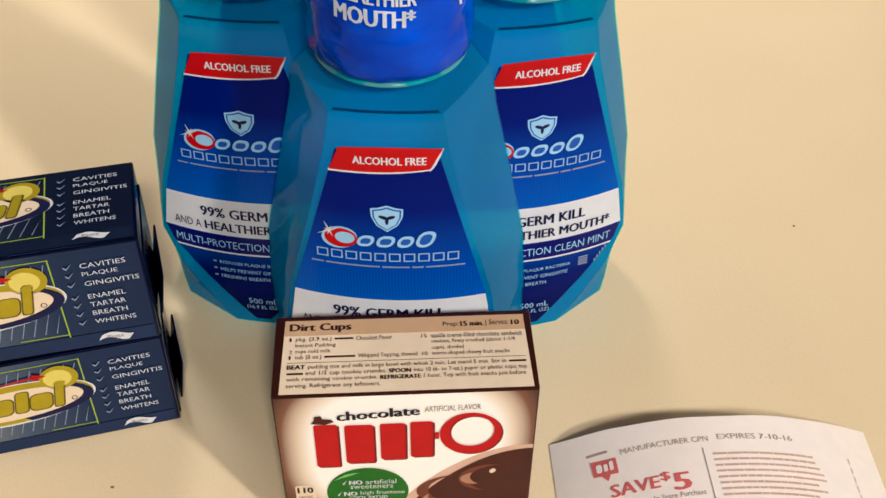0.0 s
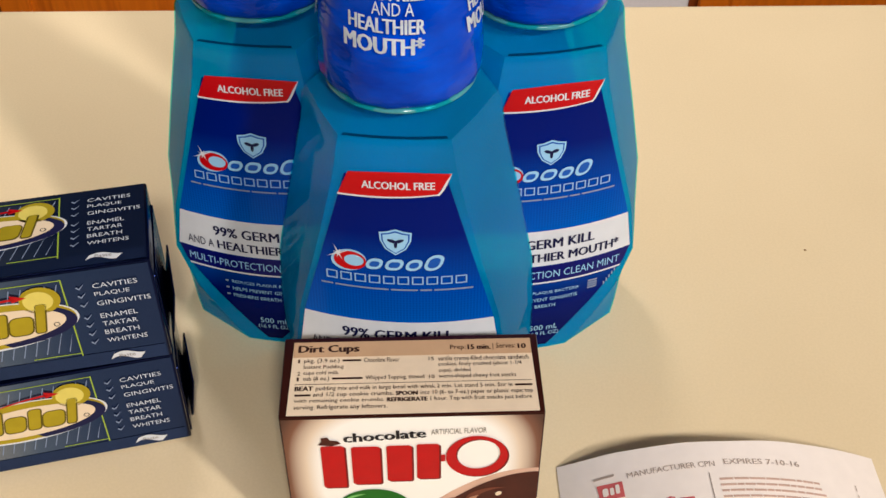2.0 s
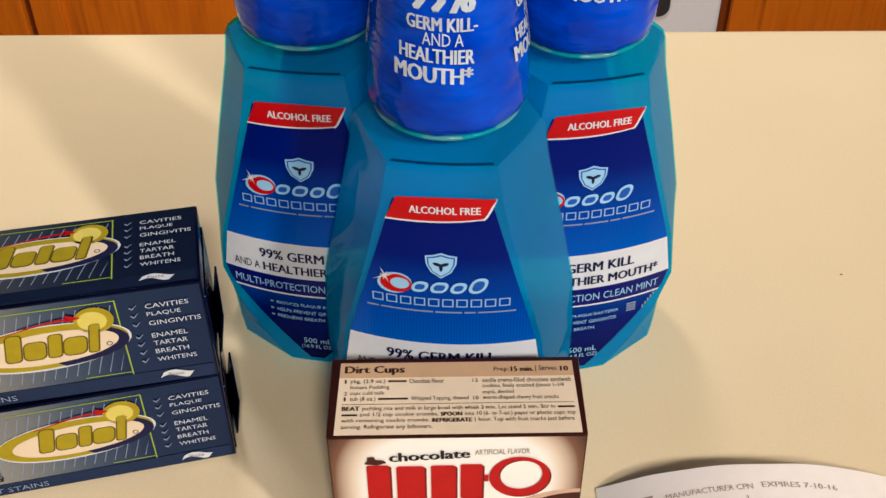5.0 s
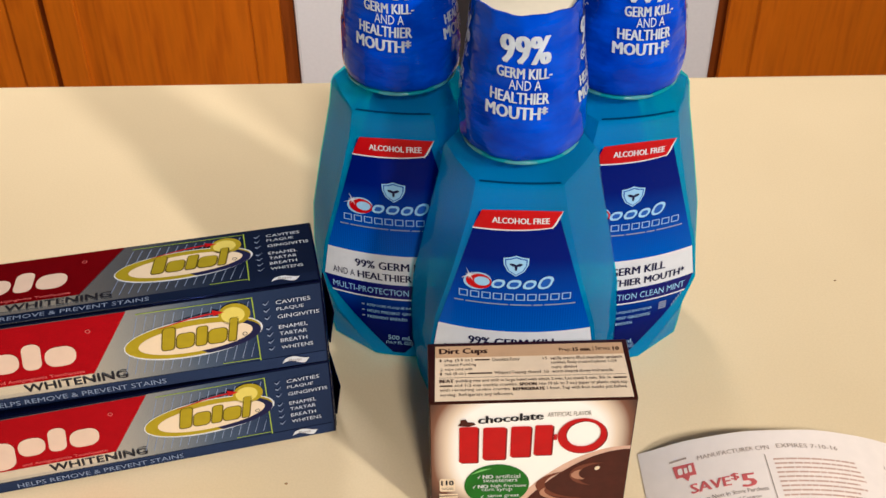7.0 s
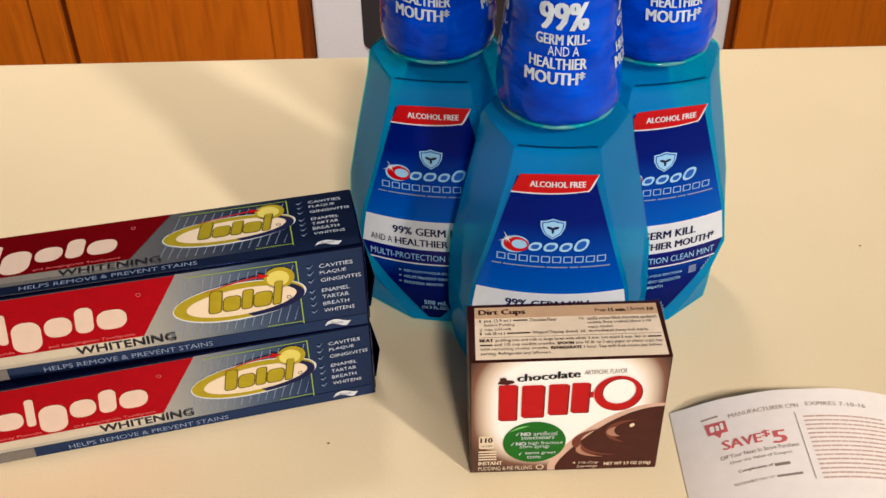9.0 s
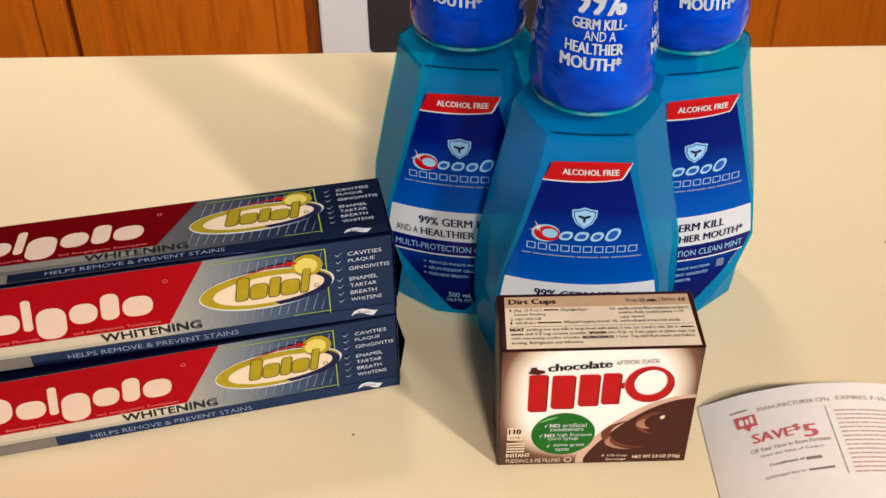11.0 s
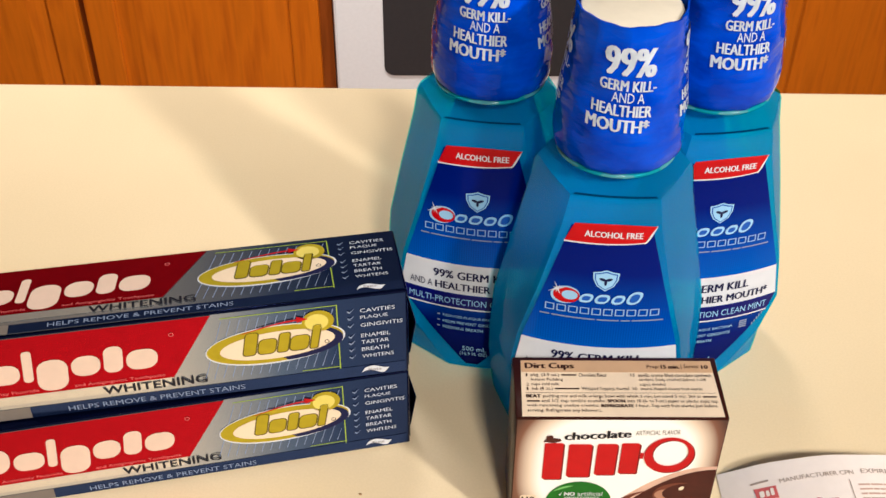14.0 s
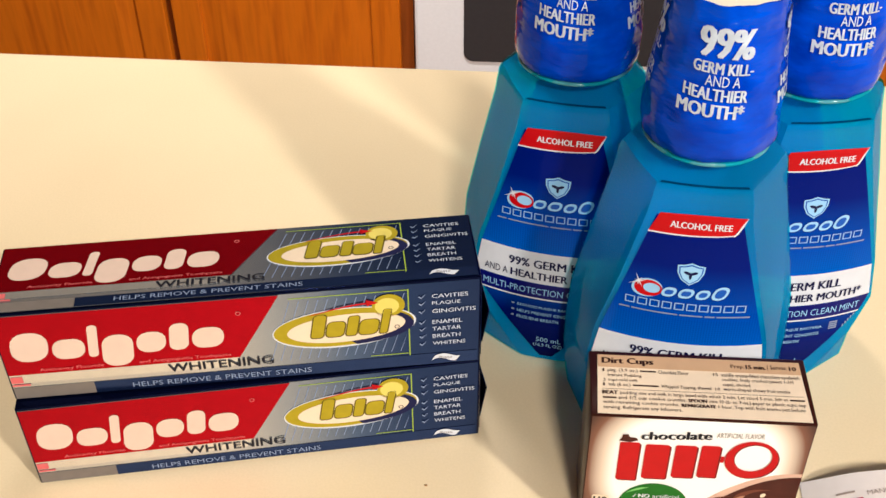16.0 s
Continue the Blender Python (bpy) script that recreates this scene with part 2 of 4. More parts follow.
def letters(body, shear=0.0):
    key = (body, shear)
    if key not in letter_cache:
        cu = bpy.data.curves.new("letters", "FONT")
        cu.body, cu.shear, cu.resolution_u, cu.fill_mode = body, shear, 2, "FRONT"
        ob = bpy.data.objects.new("letters", cu)
        me = bpy.data.meshes.new_from_object(ob)
        pts = np.array([v.co[:2] for v in me.vertices])
        polys = [tuple(p.vertices) for p in me.polygons]
        pts = (pts - pts.min(0)) / (pts.max(0) - pts.min(0))
        letter_cache[key] = pts, polys
        bpy.data.objects.remove(ob)
        bpy.data.curves.remove(cu)
        bpy.data.meshes.remove(me)
    return letter_cache[key]


class Print:
    """One inked shape set: gathers letters, bars and outlines, then becomes one mesh."""

    def __init__(self, lay, lift=0.0004):
        self.lay, self.lift, self.bm, self.pieces = lay, lift, bmesh.new(), []

    def cut(self, words=1):
        """What was drawn so far is one piece; the next shape starts another."""
        if self.bm.faces:
            self.pieces.append((self.bm, words))
            self.bm = bmesh.new()
        return self

    def face(self, pts):
        self.bm.faces.new([self.bm.verts.new(self.lay(u, v, self.lift)) for u, v in pts])
        return self

    def text(self, body, u0, u1, v0, v1, shear=0.0, weight=0.0, slope=0.0):
        self.cut()
        pts, polys = letters(body, shear)
        for k in ((-1, 0, 1) if weight else (0,)):     # bold: the same strokes, a little to each side
            shift, lift = k * 3 * weight * (v1 - v0), self.lift + 0.00003 * k
            verts = [self.bm.verts.new(self.lay(u0 + shift + p[0] * (u1 - u0), v0 + p[1] * (v1 - v0) + slope * p[0] * (u1 - u0), lift)) for p in pts]
            for poly in polys:
                if len(set(poly)) > 2:
                    try:
                        self.bm.faces.new([verts[i] for i in poly])
                    except ValueError:
                        pass
        return self.cut(len(body))

    def bar(self, u0, u1, v0, v1, lean=0.0, steps=1):
        for i in range(steps):
            a, b = u0 + (u1 - u0) * i / steps, u0 + (u1 - u0) * (i + 1) / steps
            self.face([(a, v0), (b, v0), (b + lean, v1), (a + lean, v1)])
        return self

    def strip(self, low, high, steps=16):
        """Between two curves low(s) and high(s), s from 0 to 1, each giving (u, v)."""
        a = [self.bm.verts.new(self.lay(*low(i / steps), self.lift)) for i in range(steps + 1)]
        b = [self.bm.verts.new(self.lay(*high(i / steps), self.lift)) for i in range(steps + 1)]
        for i in range(steps):
            self.bm.faces.new((a[i], a[i + 1], b[i + 1], b[i]))
        return self

    def ellipse(self, u, v, ru, rv, steps=32, tilt=0.0):
        c, s = math.cos(radians(tilt)), math.sin(radians(tilt))
        pts = [(ru * math.cos(2 * math.pi * i / steps), rv * math.sin(2 * math.pi * i / steps)) for i in range(steps)]
        return self.face([(u + p * c - q * s, v + p * s + q * c) for p, q in pts])

    def ring(self, u, v, ru, rv, ri_u, ri_v, du=0.0, dv=0.0, steps=40):
        def edge(cu, cv, a, b):
            return lambda s: (cu + a * math.cos(2 * math.pi * s), cv + b * math.sin(2 * math.pi * s))
        return self.strip(edge(u, v, ru, rv), edge(u + du, v + dv, ri_u, ri_v), steps)

    def slabs(self, marks, v0, v1, lean=0.0, round_off=0.25):
        """Plain rounded slabs, one for each (u0, u1, low, high) in fractions of the height."""
        for u0, u1, lo, hi in marks:
            self.cut()
            a, b = v0 + (v1 - v0) * lo, v0 + (v1 - v0) * hi
            c = min(u1 - u0, b - a) * round_off
            ring = [(cu + c * math.cos(radians(q + 22.5 * k)), cv + c * math.sin(radians(q + 22.5 * k))) for cu, cv, q in ((u1 - c, a + c, -90), (u1 - c, b - c, 0), (u0 + c, b - c, 90), (u0 + c, a + c, 180)) for k in range(5)]
            self.face([(u + lean * (v - v0), v) for u, v in ring])
        return self

    def done(self, name, material, parent, label="", stuff=False):
        self.cut()
        for bm, words in self.pieces:
            ob = part(name, bm, material, parent, label)
            if stuff or words > 1:
                tagged(ob, kind="stuff")
        return ob


def flat(origin, du, dv):
    origin, du, dv = Vector(origin), Vector(du), Vector(dv)
    normal = du.cross(dv).normalized()
    return lambda u, v, h: origin + du * u + dv * v + normal * h


# ---- the room ----
COUNTER = 0.9
FAR = 1.53          # front of the range and the cabinets across the aisle


def structure(name, bm, material, label):
    return tagged(link_mesh(name, bm, material), label, kind="structure")


structure("floor", boxed(-2.6, 2.6, -2.6, 2.1, -0.05, 0.0), M_floor, "brown wooden kitchen floor")
structure("ceiling", boxed(-2.6, 2.6, -2.6, 2.1, 2.45, 2.5), M_wall, "plain painted ceiling")
structure("wall_north", boxed(-2.6, 2.6, 2.1, 2.2, 0, 2.45), M_wall_dark, "plain taupe kitchen wall behind the range")
structure("wall_south", boxed(-2.6, 2.6, -2.7, -2.6, 0, 2.45), M_wall, "plain painted kitchen wall")
structure("wall_west", boxed(-2.7, -2.6, -2.7, 2.2, 0, 2.45), M_wall, "plain painted kitchen wall")
structure("wall_east", boxed(2.6, 2.7, -2.7, 2.2, 0, 2.45), M_wall, "plain painted kitchen wall")


def island():
    ob = thing("kitchen_counter", pose(0, 0, 0, 0, 0, -0.7), "cream laminate kitchen counter with a rounded edge", "counter")
    part("worktop", boxed(-1.15, 1.15, -0.42, 0.3685, 0.862, 0.9, bevel=0.005, segments=3), M_counter, ob)
    part("base", boxed(-1.1, 1.1, -0.12, 0.335, 0.0, 0.862), M_wood, ob, "brown wooden counter base")


def door_panel(parent, x0, x1, z0, z1, y):
    """A frame-and-panel door: stiles, rails and a bevelled raised panel."""
    door = part("door", boxed(x0, x1, y - 0.012, y - 0.002, z0, z1, bevel=0.002), M_wood, parent, "brown oak cabinet door with a raised panel")
    w = 0.052
    for name, b in (("stile", (x0, x0 + w, z0, z1)), ("stile", (x1 - w, x1, z0, z1)), ("rail", (x0 + w, x1 - w, z0, z0 + w)), ("rail", (x0 + w, x1 - w, z1 - w, z1))):
        part(name, boxed(b[0], b[1], y - 0.020, y - 0.0115, b[2], b[3], bevel=0.003), M_wood, door)
    bm = bmesh.new()
    a, d = w + 0.006, 0.03
    outer = [(x0 + a, y - 0.0125, z0 + a), (x1 - a, y - 0.0125, z0 + a), (x1 - a, y - 0.0125, z1 - a), (x0 + a, y - 0.0125, z1 - a)]
    inner = [(x0 + a + d, y - 0.0185, z0 + a + d), (x1 - a - d, y - 0.0185, z0 + a + d), (x1 - a - d, y - 0.0185, z1 - a - d), (x0 + a + d, y - 0.0185, z1 - a - d)]
    o, i = [bm.verts.new(p) for p in outer], [bm.verts.new(p) for p in inner]
    bm.faces.new(i)
    for k in range(4):
        bm.faces.new((o[k], o[(k + 1) % 4], i[(k + 1) % 4], i[k]))
    part("panel", bm, M_wood, door)


def cabinet(x0, x1, doors, label):
    ob = thing("base_cabinet", pose(0, 0, 0), label, "cabinet", "base cabinets beside the range")
    part("body", boxed(x0, x1, FAR, FAR + 0.58, 0.05, 0.87), M_wood_dark, ob, "dark-edged cabinet body")
    part("toe_kick", boxed(x0, x1, FAR + 0.06, FAR + 0.55, 0.0, 0.05), M_black, ob)
    for a, b in doors:
        door_panel(ob, a, b, 0.055, 0.70, FAR)
    part("worktop", boxed(x0, x1, FAR - 0.025, FAR + 0.6, 0.87, 0.91, bevel=0.005), M_counter, ob)


def kitchen_range():
    ob = thing("kitchen_range", pose(0, 0, 0), "white enamel kitchen range with a dark oven window", "range")
    part("body", boxed(-0.260, 0.489, FAR + 0.005, FAR + 0.6, 0.02, 0.91, bevel=0.004), M_enamel, ob)
    door = part("oven_door", boxed(-0.258, 0.487, FAR - 0.03, FAR + 0.004, 0.165, 0.80, bevel=0.006), M_enamel, ob)
    # the window has rounded corners
    pts = []
    x0, x1, z0, z1, r = -0.171, 0.398, 0.221, 0.60, 0.018
    for cx, cz, a0 in ((x1 - r, z0 + r, -90), (x1 - r, z1 - r, 0), (x0 + r, z1 - r, 90), (x0 + r, z0 + r, 180)):
        for k in range(6):
            a = radians(a0 + 18 * k)
            pts.append((cx + r * math.cos(a), cz + r * math.sin(a)))
    part("oven_window", loft([[(x, FAR - 0.0295, z) for x, z in pts], [(x, FAR - 0.0325, z) for x, z in pts]]), M_glass_dark, door, "dark glass oven window")
    part("door_handle", boxed(-0.05, 0.28, FAR - 0.075, FAR - 0.055, 0.72, 0.745, bevel=0.008), M_enamel, door, smooth=40)
    part("drawer", boxed(-0.258, 0.487, FAR - 0.028, FAR + 0.004, 0.03, 0.157, bevel=0.006), M_enamel, ob)
    part("cooktop", boxed(-0.260, 0.489, FAR - 0.02, FAR + 0.6, 0.9105, 0.925, bevel=0.004), M_glass_dark, ob)


island()
cabinet(-1.6, -0.2625, ((-0.692, -0.284), (-1.12, -0.705), (-1.56, -1.13)), "brown oak base cabinet with raised-panel doors beside a white range")
cabinet(0.4945, 1.6, ((0.509, 0.92), (0.94, 1.35)), "brown oak base cabinet with raised-panel doors")
kitchen_range()


# ---- mouthwash bottles ----
# height, half width, half depth, half width of the front panel, roundness of the side facets
PROFILE = np.array([
    (0.0, 0.041, 0.032, 0.010, 1.0), (0.003, 0.0452, 0.0362, 0.012, 1.0), (0.010, 0.0465, 0.0370, 0.017, 0.9), (0.030, 0.0490, 0.0372, 0.031, 0.5),
    (0.048, 0.0490, 0.0360, 0.0385, 0.15), (0.070, 0.0475, 0.0345, 0.0355, 0.0), (0.100, 0.0416, 0.0322, 0.0275, 0.0), (0.130, 0.0352, 0.0297, 0.0205, 0.0),
    (0.1425, 0.0334, 0.0289, 0.0186, 0.05), (0.1460, 0.0318, 0.0280, 0.0178, 0.25), (0.1515, 0.0258, 0.0250, 0.0150, 0.8), (0.1545, 0.0238, 0.0238, 0.012, 1.0), (0.158, 0.0232, 0.0232, 0.012, 1.0), (0.168, 0.0216, 0.0216, 0.011, 1.0)])
SAG = 4.3


def body_at(z):
    return [float(np.interp(z, PROFILE[:, 0], PROFILE[:, k])) for k in range(1, 5)]


def body_ring(z, inset=0.0):
    w, d, p, b = body_at(z)
    w, d, p = w - inset * 1.7, d - inset, p - inset * 0.6
    yp = d - SAG * p * p
    ang = math.atan2(yp / d, p / w) * 0.5
    mid = ((p + w) / 2 * (1 - b) + w * math.cos(ang) * b, yp / 2 * (1 - b) + d * math.sin(ang) * b)
    near = (p + (mid[0] - p) * 0.14, yp + (mid[1] - yp) * 0.14)
    last = (mid[0] + (w - mid[0]) * 0.84, mid[1] * 0.16)
    front = [(p * k, -(d - SAG * (p * k) ** 2)) for k in (-1, -0.95, -0.5, -0.25, 0, 0.25, 0.5, 0.95, 1)]
    side = [(near[0], -near[1]), (mid[0], -mid[1]), (last[0], -last[1]), (w, 0.0), last, mid, near]
    back = [(-x, -y) for x, y in front]
    other = [(-x, -y) for x, y in side]
    return [(x, y, z) for x, y in front + side + back + other]


def on_label(u, v, h):
    """Front of the bottle: u across, v up from the counter."""
    w, d, p, b = body_at(v)
    return Vector((u, -(d - SAG * u * u) - h - 0.0002, v))


def label_half(v):
    return float(np.interp(v, [0.006, 0.012, 0.045, 0.052, 0.07, 0.1315], [0.003, 0.0075, 0.0345, 0.0365, 0.0335, 0.0165]))


SLEEVE = np.array([(0.1538, 0.0236), (0.1546, 0.0250), (0.1562, 0.0260), (0.160, 0.0266), (0.168, 0.0265), (0.180, 0.0250), (0.194, 0.0230), (0.206, 0.0219), (0.2175, 0.0212)])


def on_sleeve(turn):
    def lay(u, v, h):
        r = float(np.interp(v, SLEEVE[:, 0], SLEEVE[:, 1])) + h + 0.0006
        a = u / r + radians(turn)
        return Vector((r * math.sin(a), -r * math.cos(a), v))
    return lay


def mouthwash(m, label, turn, seed):
    ob = thing("mouthwash_bottle", m, label, "bottle", "mouthwash bottles")
    zs = sorted(set(list(PROFILE[:, 0]) + [0.02, 0.039, 0.046, 0.051, 0.06, 0.085, 0.115, 0.1285, 0.137]))
    part("body", loft([body_ring(z) for z in zs]), M_bottle, ob, "clear aqua plastic faceted body", smooth=22)
    liquid_z = [z for z in zs if 0.001 < z < 0.1430] + [0.1448]
    part("liquid", loft([body_ring(z, 0.0003) for z in liquid_z]), M_liquid, ob, "bright blue mouthwash", smooth=22)

    # dark reflection painted along the liquid's edge, and the pale bead round the neck
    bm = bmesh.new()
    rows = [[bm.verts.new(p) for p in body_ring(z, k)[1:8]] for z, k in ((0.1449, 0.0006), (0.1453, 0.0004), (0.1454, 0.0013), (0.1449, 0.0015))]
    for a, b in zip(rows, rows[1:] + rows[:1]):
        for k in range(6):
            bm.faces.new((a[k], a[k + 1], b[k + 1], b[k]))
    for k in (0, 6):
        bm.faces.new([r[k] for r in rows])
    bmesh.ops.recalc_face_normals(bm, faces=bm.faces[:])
    part("painted_meniscus", bm, M_meniscus_shade, ob, "dark strip painted in for the reflection at the liquid's surface")
    bead = [[(r * math.cos(2 * math.pi * k / 48), r * math.sin(2 * math.pi * k / 48), z) for k in range(48)] for r, z in ((0.0236, 0.1520), (0.0247, 0.1524), (0.0251, 0.1531), (0.0247, 0.1538), (0.0236, 0.1541))]
    part("neck_bead", loft(bead), M_bead, ob, "pale aqua bead round the neck", smooth=60)

    # shrink sleeve: a crinkled film, open at the top
    rings = []
    zz = [0.1538, 0.1542, 0.1546, 0.1554, 0.1562, 0.158] + list(np.linspace(0.160, 0.2175, 34))
    for z in zz:
        r0 = float(np.interp(z, SLEEVE[:, 0], SLEEVE[:, 1]))
        ring = []
        for k in range(72):
            a = 2 * math.pi * k / 72
            crease = noise.noise((3.2 * math.cos(a) + seed, 3.2 * math.sin(a), z * 110)) * 0.0008 + noise.noise((9 * math.cos(a), 9 * math.sin(a) + seed, z * 60)) * 0.0004
            r = r0 + crease
            ring.append((r * math.cos(a), r * math.sin(a), z + (0.0012 * noise.noise((2 * math.cos(a), 2 * math.sin(a), seed)) if z > 0.217 else 0)))
        rings.append(ring)
    inner = [[(x * 0.965, y * 0.965, z) for x, y, z in ring] for ring in reversed(rings[-3:])]
    sleeve = part("shrink_sleeve", loft(rings + inner, False, False), M_sleeve, ob, "glossy crinkled blue shrink sleeve", smooth=60)
    for angle in (turn, turn + 92, turn - 94):
        lay = on_sleeve(angle)
        p = Print(lay, 0.0002)
        p.text("99%", -0.0092, 0.0100, 0.1985, 0.2102, weight=0.018, slope=-0.03)
        p.text("GERM KILL-", -0.0106, 0.0112, 0.1926, 0.1970, weight=0.014, slope=-0.04)
        p.text("AND A", -0.0056, 0.0070, 0.1878, 0.1918, slope=-0.04)
        p.text("HEALTHIER", -0.0132, 0.0104, 0.1826, 0.1872, weight=0.014, slope=-0.05)
        p.text("MOUTH*", -0.0150, 0.0100, 0.1760, 0.1816, weight=0.018, slope=-0.05)
        p.done("lettering", M_sleeve_ink, sleeve, "white lettering")
    circle = [[(r * math.cos(2 * math.pi * k / 48), r * math.sin(2 * math.pi * k / 48), z) for k in range(48)] for r, z in ((0.0195, 0.170), (0.0200, 0.2140), (0.0193, 0.2156), (0.0182, 0.2160))]
    part("cap", loft(circle), M_cap, ob, "cream flat-topped cap inside the sleeve", smooth=40)

    # front label
    steps = 40
    p = Print(on_label, 0.0002)
    vs = np.linspace(0.006, 0.1315, steps)
    grid = [[p.bm.verts.new(on_label(label_half(v) * (k / 8 - 1), v, 0.0002)) for k in range(17)] for v in vs]
    for a, b in zip(grid, grid[1:]):
        for k in range(16):
            p.bm.faces.new((a[k], a[k + 1], b[k + 1], b[k]))
    film = p.done("front_label", M_label, ob, "blue printed film label")

    bm = bmesh.new()
    grid = []
    for v in np.linspace(0.012, 0.1315, 24):
        d = body_at(v)[1]
        grid.append([bm.verts.new((u, d - SAG * u * u + 0.0004, v)) for u in (label_half(v) * (k / 6 - 1) for k in range(13))])
    for a, b in zip(grid, grid[1:]):
        for k in range(12):
            bm.faces.new((a[k + 1], a[k], b[k], b[k + 1]))
    part("back_label", bm, M_back_label, ob, "blue back label seen through the liquid")

    def band(v0, v1, name, mat, lift=0.0004, grow=0.0, label=""):
        q = Print(on_label, lift)
        q.strip(lambda s: ((2 * s - 1) * (label_half(v0) + grow), v0), lambda s: ((2 * s - 1) * (label_half(v1) + grow), v1), 20)
        q.done(name, mat, film, label)

    band(0.0515, 0.0690, "white_band", M_white, label="white band")
    band(0.0430, 0.0512, "navy_band", M_navy, label="navy band")
    band(0.0422, 0.0430, "white_line", M_white)
    q = Print(on_label, 0.0005)
    q.strip(lambda s: (-0.0188 + s * 0.0326, 0.1236 + 0.0012 * s ** 3), lambda s: (-0.0152 + s * 0.0334, 0.1326 + 0.0009 * math.sin(math.pi * s)), 14)
    q.done("red_flag", M_red, film, "red flag with white letters")
    Print(on_label, 0.00045).strip(lambda s: (-0.0190 + s * 0.0328, 0.1229 + 0.0014 * s ** 3), lambda s: (-0.0190 + s * 0.0328, 0.1238 + 0.0014 * s ** 3), 12).strip(lambda s: (0.0134 + 0.0042 * s ** 0.7, 0.1243 + 0.0084 * s), lambda s: (0.0142 + 0.0042 * s ** 0.7, 0.1241 + 0.0086 * s), 8).done("flag_line", M_white, film)
    p = Print(on_label, 0.0007)
    p.text("ALCOHOL FREE", -0.0108, 0.0128, 0.1268, 0.1297, weight=0.014).done("lettering", M_white, film)
    p = Print(on_label, 0.0007)
    p.text("MULTI-PROTECTION CLEAN MINT", -0.0322, 0.0318, 0.0452, 0.0489)
    p.text("REDUCES PLAQUE BACTERIA", -0.0150, 0.0150, 0.0366, 0.0384)
    p.text("HELPS PREVENT GINGIVITIS", -0.0150, 0.0142, 0.0330, 0.0348)
    p.text("FRESHENS BREATH", -0.0150, 0.0050, 0.0294, 0.0312)
    p.text("500 mL", -0.0050, 0.0070, 0.0160, 0.0190)
    p.text("(16.9 FL OZ)", -0.0062, 0.0076, 0.0122, 0.0150)
    p.done("lettering", M_pale, film)
    p = Print(on_label, 0.0007)
    p.text("99% GERM KILL", -0.0200, 0.0196, 0.0604, 0.0650, weight=0.014)
    p.text("AND A", -0.0318, -0.0206, 0.0540, 0.0578)
    p.text("HEALTHIER MOUTH*", -0.0190, 0.0306, 0.0538, 0.0582, weight=0.014)
    p.done("lettering", M_ink_navy, film)
    # brand marks as plain shapes: a shield, a red disc with slabs, and a row of slabs
    def shield(k, lift, mat):
        q = Print(on_label, lift)
        c = 0.1050
        q.face([(-0.0002 + k * u, c + k * v) for u, v in ((-0.0055, 0.0042), (-0.0028, 0.0046), (0, 0.0056), (0.0028, 0.0046), (0.0055, 0.0042), (0.0053, 0.0008), (0.0036, -0.0028), (0, -0.0054), (-0.0036, -0.0028), (-0.0053, 0.0008))])
        q.done("shield", mat, film)
    shield(1.0, 0.0005, M_pale)
    shield(0.88, 0.0006, M_strip_blue)
    shield(0.78, 0.0007, M_pale)
    Print(on_label, 0.0008).ellipse(-0.0014, 0.1058, 0.0017, 0.0007, 14, -20).ellipse(0.0010, 0.1058, 0.0017, 0.0007, 14, 20).ellipse(-0.0002, 0.1044, 0.0006, 0.0016, 14).done("shield_mark", M_ink_navy, film)
    Print(on_label, 0.0005).ellipse(-0.0165, 0.0958, 0.0062, 0.0046, 24, 12).done("logo_halo", M_pale, film)
    Print(on_label, 0.0006).ring(-0.0160, 0.0958, 0.0056, 0.0040, 0.0034, 0.0024, 0.0014, 0.0002).done("logo_disc", M_red, film, "red disc of the logo")
    marks = [(-0.0112, -0.0056, 0.0, 0.7), (-0.0046, 0.0014, 0.0, 0.72), (0.0024, 0.0078, 0.0, 0.72), (0.0086, 0.0146, 0.0, 1.0)]
    Print(on_label, 0.0006).slabs(marks, 0.0930, 0.0998, lean=0.35, round_off=0.45).done("logo_slab", M_pale, film, "pale slabs of the logo")
    Print(on_label, 0.0007).slabs([(a + 0.0011, b - 0.0011, lo + 0.17, hi - 0.17) for a, b, lo, hi in marks], 0.0930, 0.0998, lean=0.35, round_off=0.45).done("logo_slab_core", M_strip_blue, film)
    star = Print(on_label, 0.0009)
    for a, long in ((0, 0.0042), (90, 0.0040), (180, 0.0048), (270, 0.0030), (45, 0.0022), (135, 0.0022), (225, 0.0022)):
        c, w = math.cos(radians(a + 25)), math.sin(radians(a + 25))
        star.face([(-0.0198 - 0.00035 * w, 0.0986 + 0.00035 * c), (-0.0198 + 0.00035 * w, 0.0986 - 0.00035 * c), (-0.0198 + long * c, 0.0986 + long * w)])
    star.done("sparkle", M_white, film, stuff=True)
    row = Print(on_label, 0.0006)
    for k in range(10):
        a = -0.0246 + k * 0.00496
        row.cut()
        row.bar(a, a + 0.0040, 0.0899, 0.0904).bar(a, a + 0.0040, 0.0868, 0.0873)
        row.bar(a, a + 0.0005, 0.0873, 0.0899).bar(a + 0.0035, a + 0.0040, 0.0873, 0.0899)
    row.done("product_bar", M_soft, film, stuff=True)
    p = Print(on_label, 0.0006)
    for a, b in ((-0.0266, -0.0224), (-0.0216, -0.0030), (-0.0022, 0.0072), (0.0080, 0.0120), (0.0128, 0.0262)):
        p.bar(a, b, 0.0840, 0.0847, steps=4)
    for k in range(4):
        p.bar(0.0186, 0.0226, 0.0352 + k * 0.0012, 0.0360 + k * 0.0012)
    for k in range(5):
        p.bar(0.0256 + k * 0.0011, 0.0262 + k * 0.0011, 0.0350 + k * 0.0014, 0.0366 + k * 0.0014)
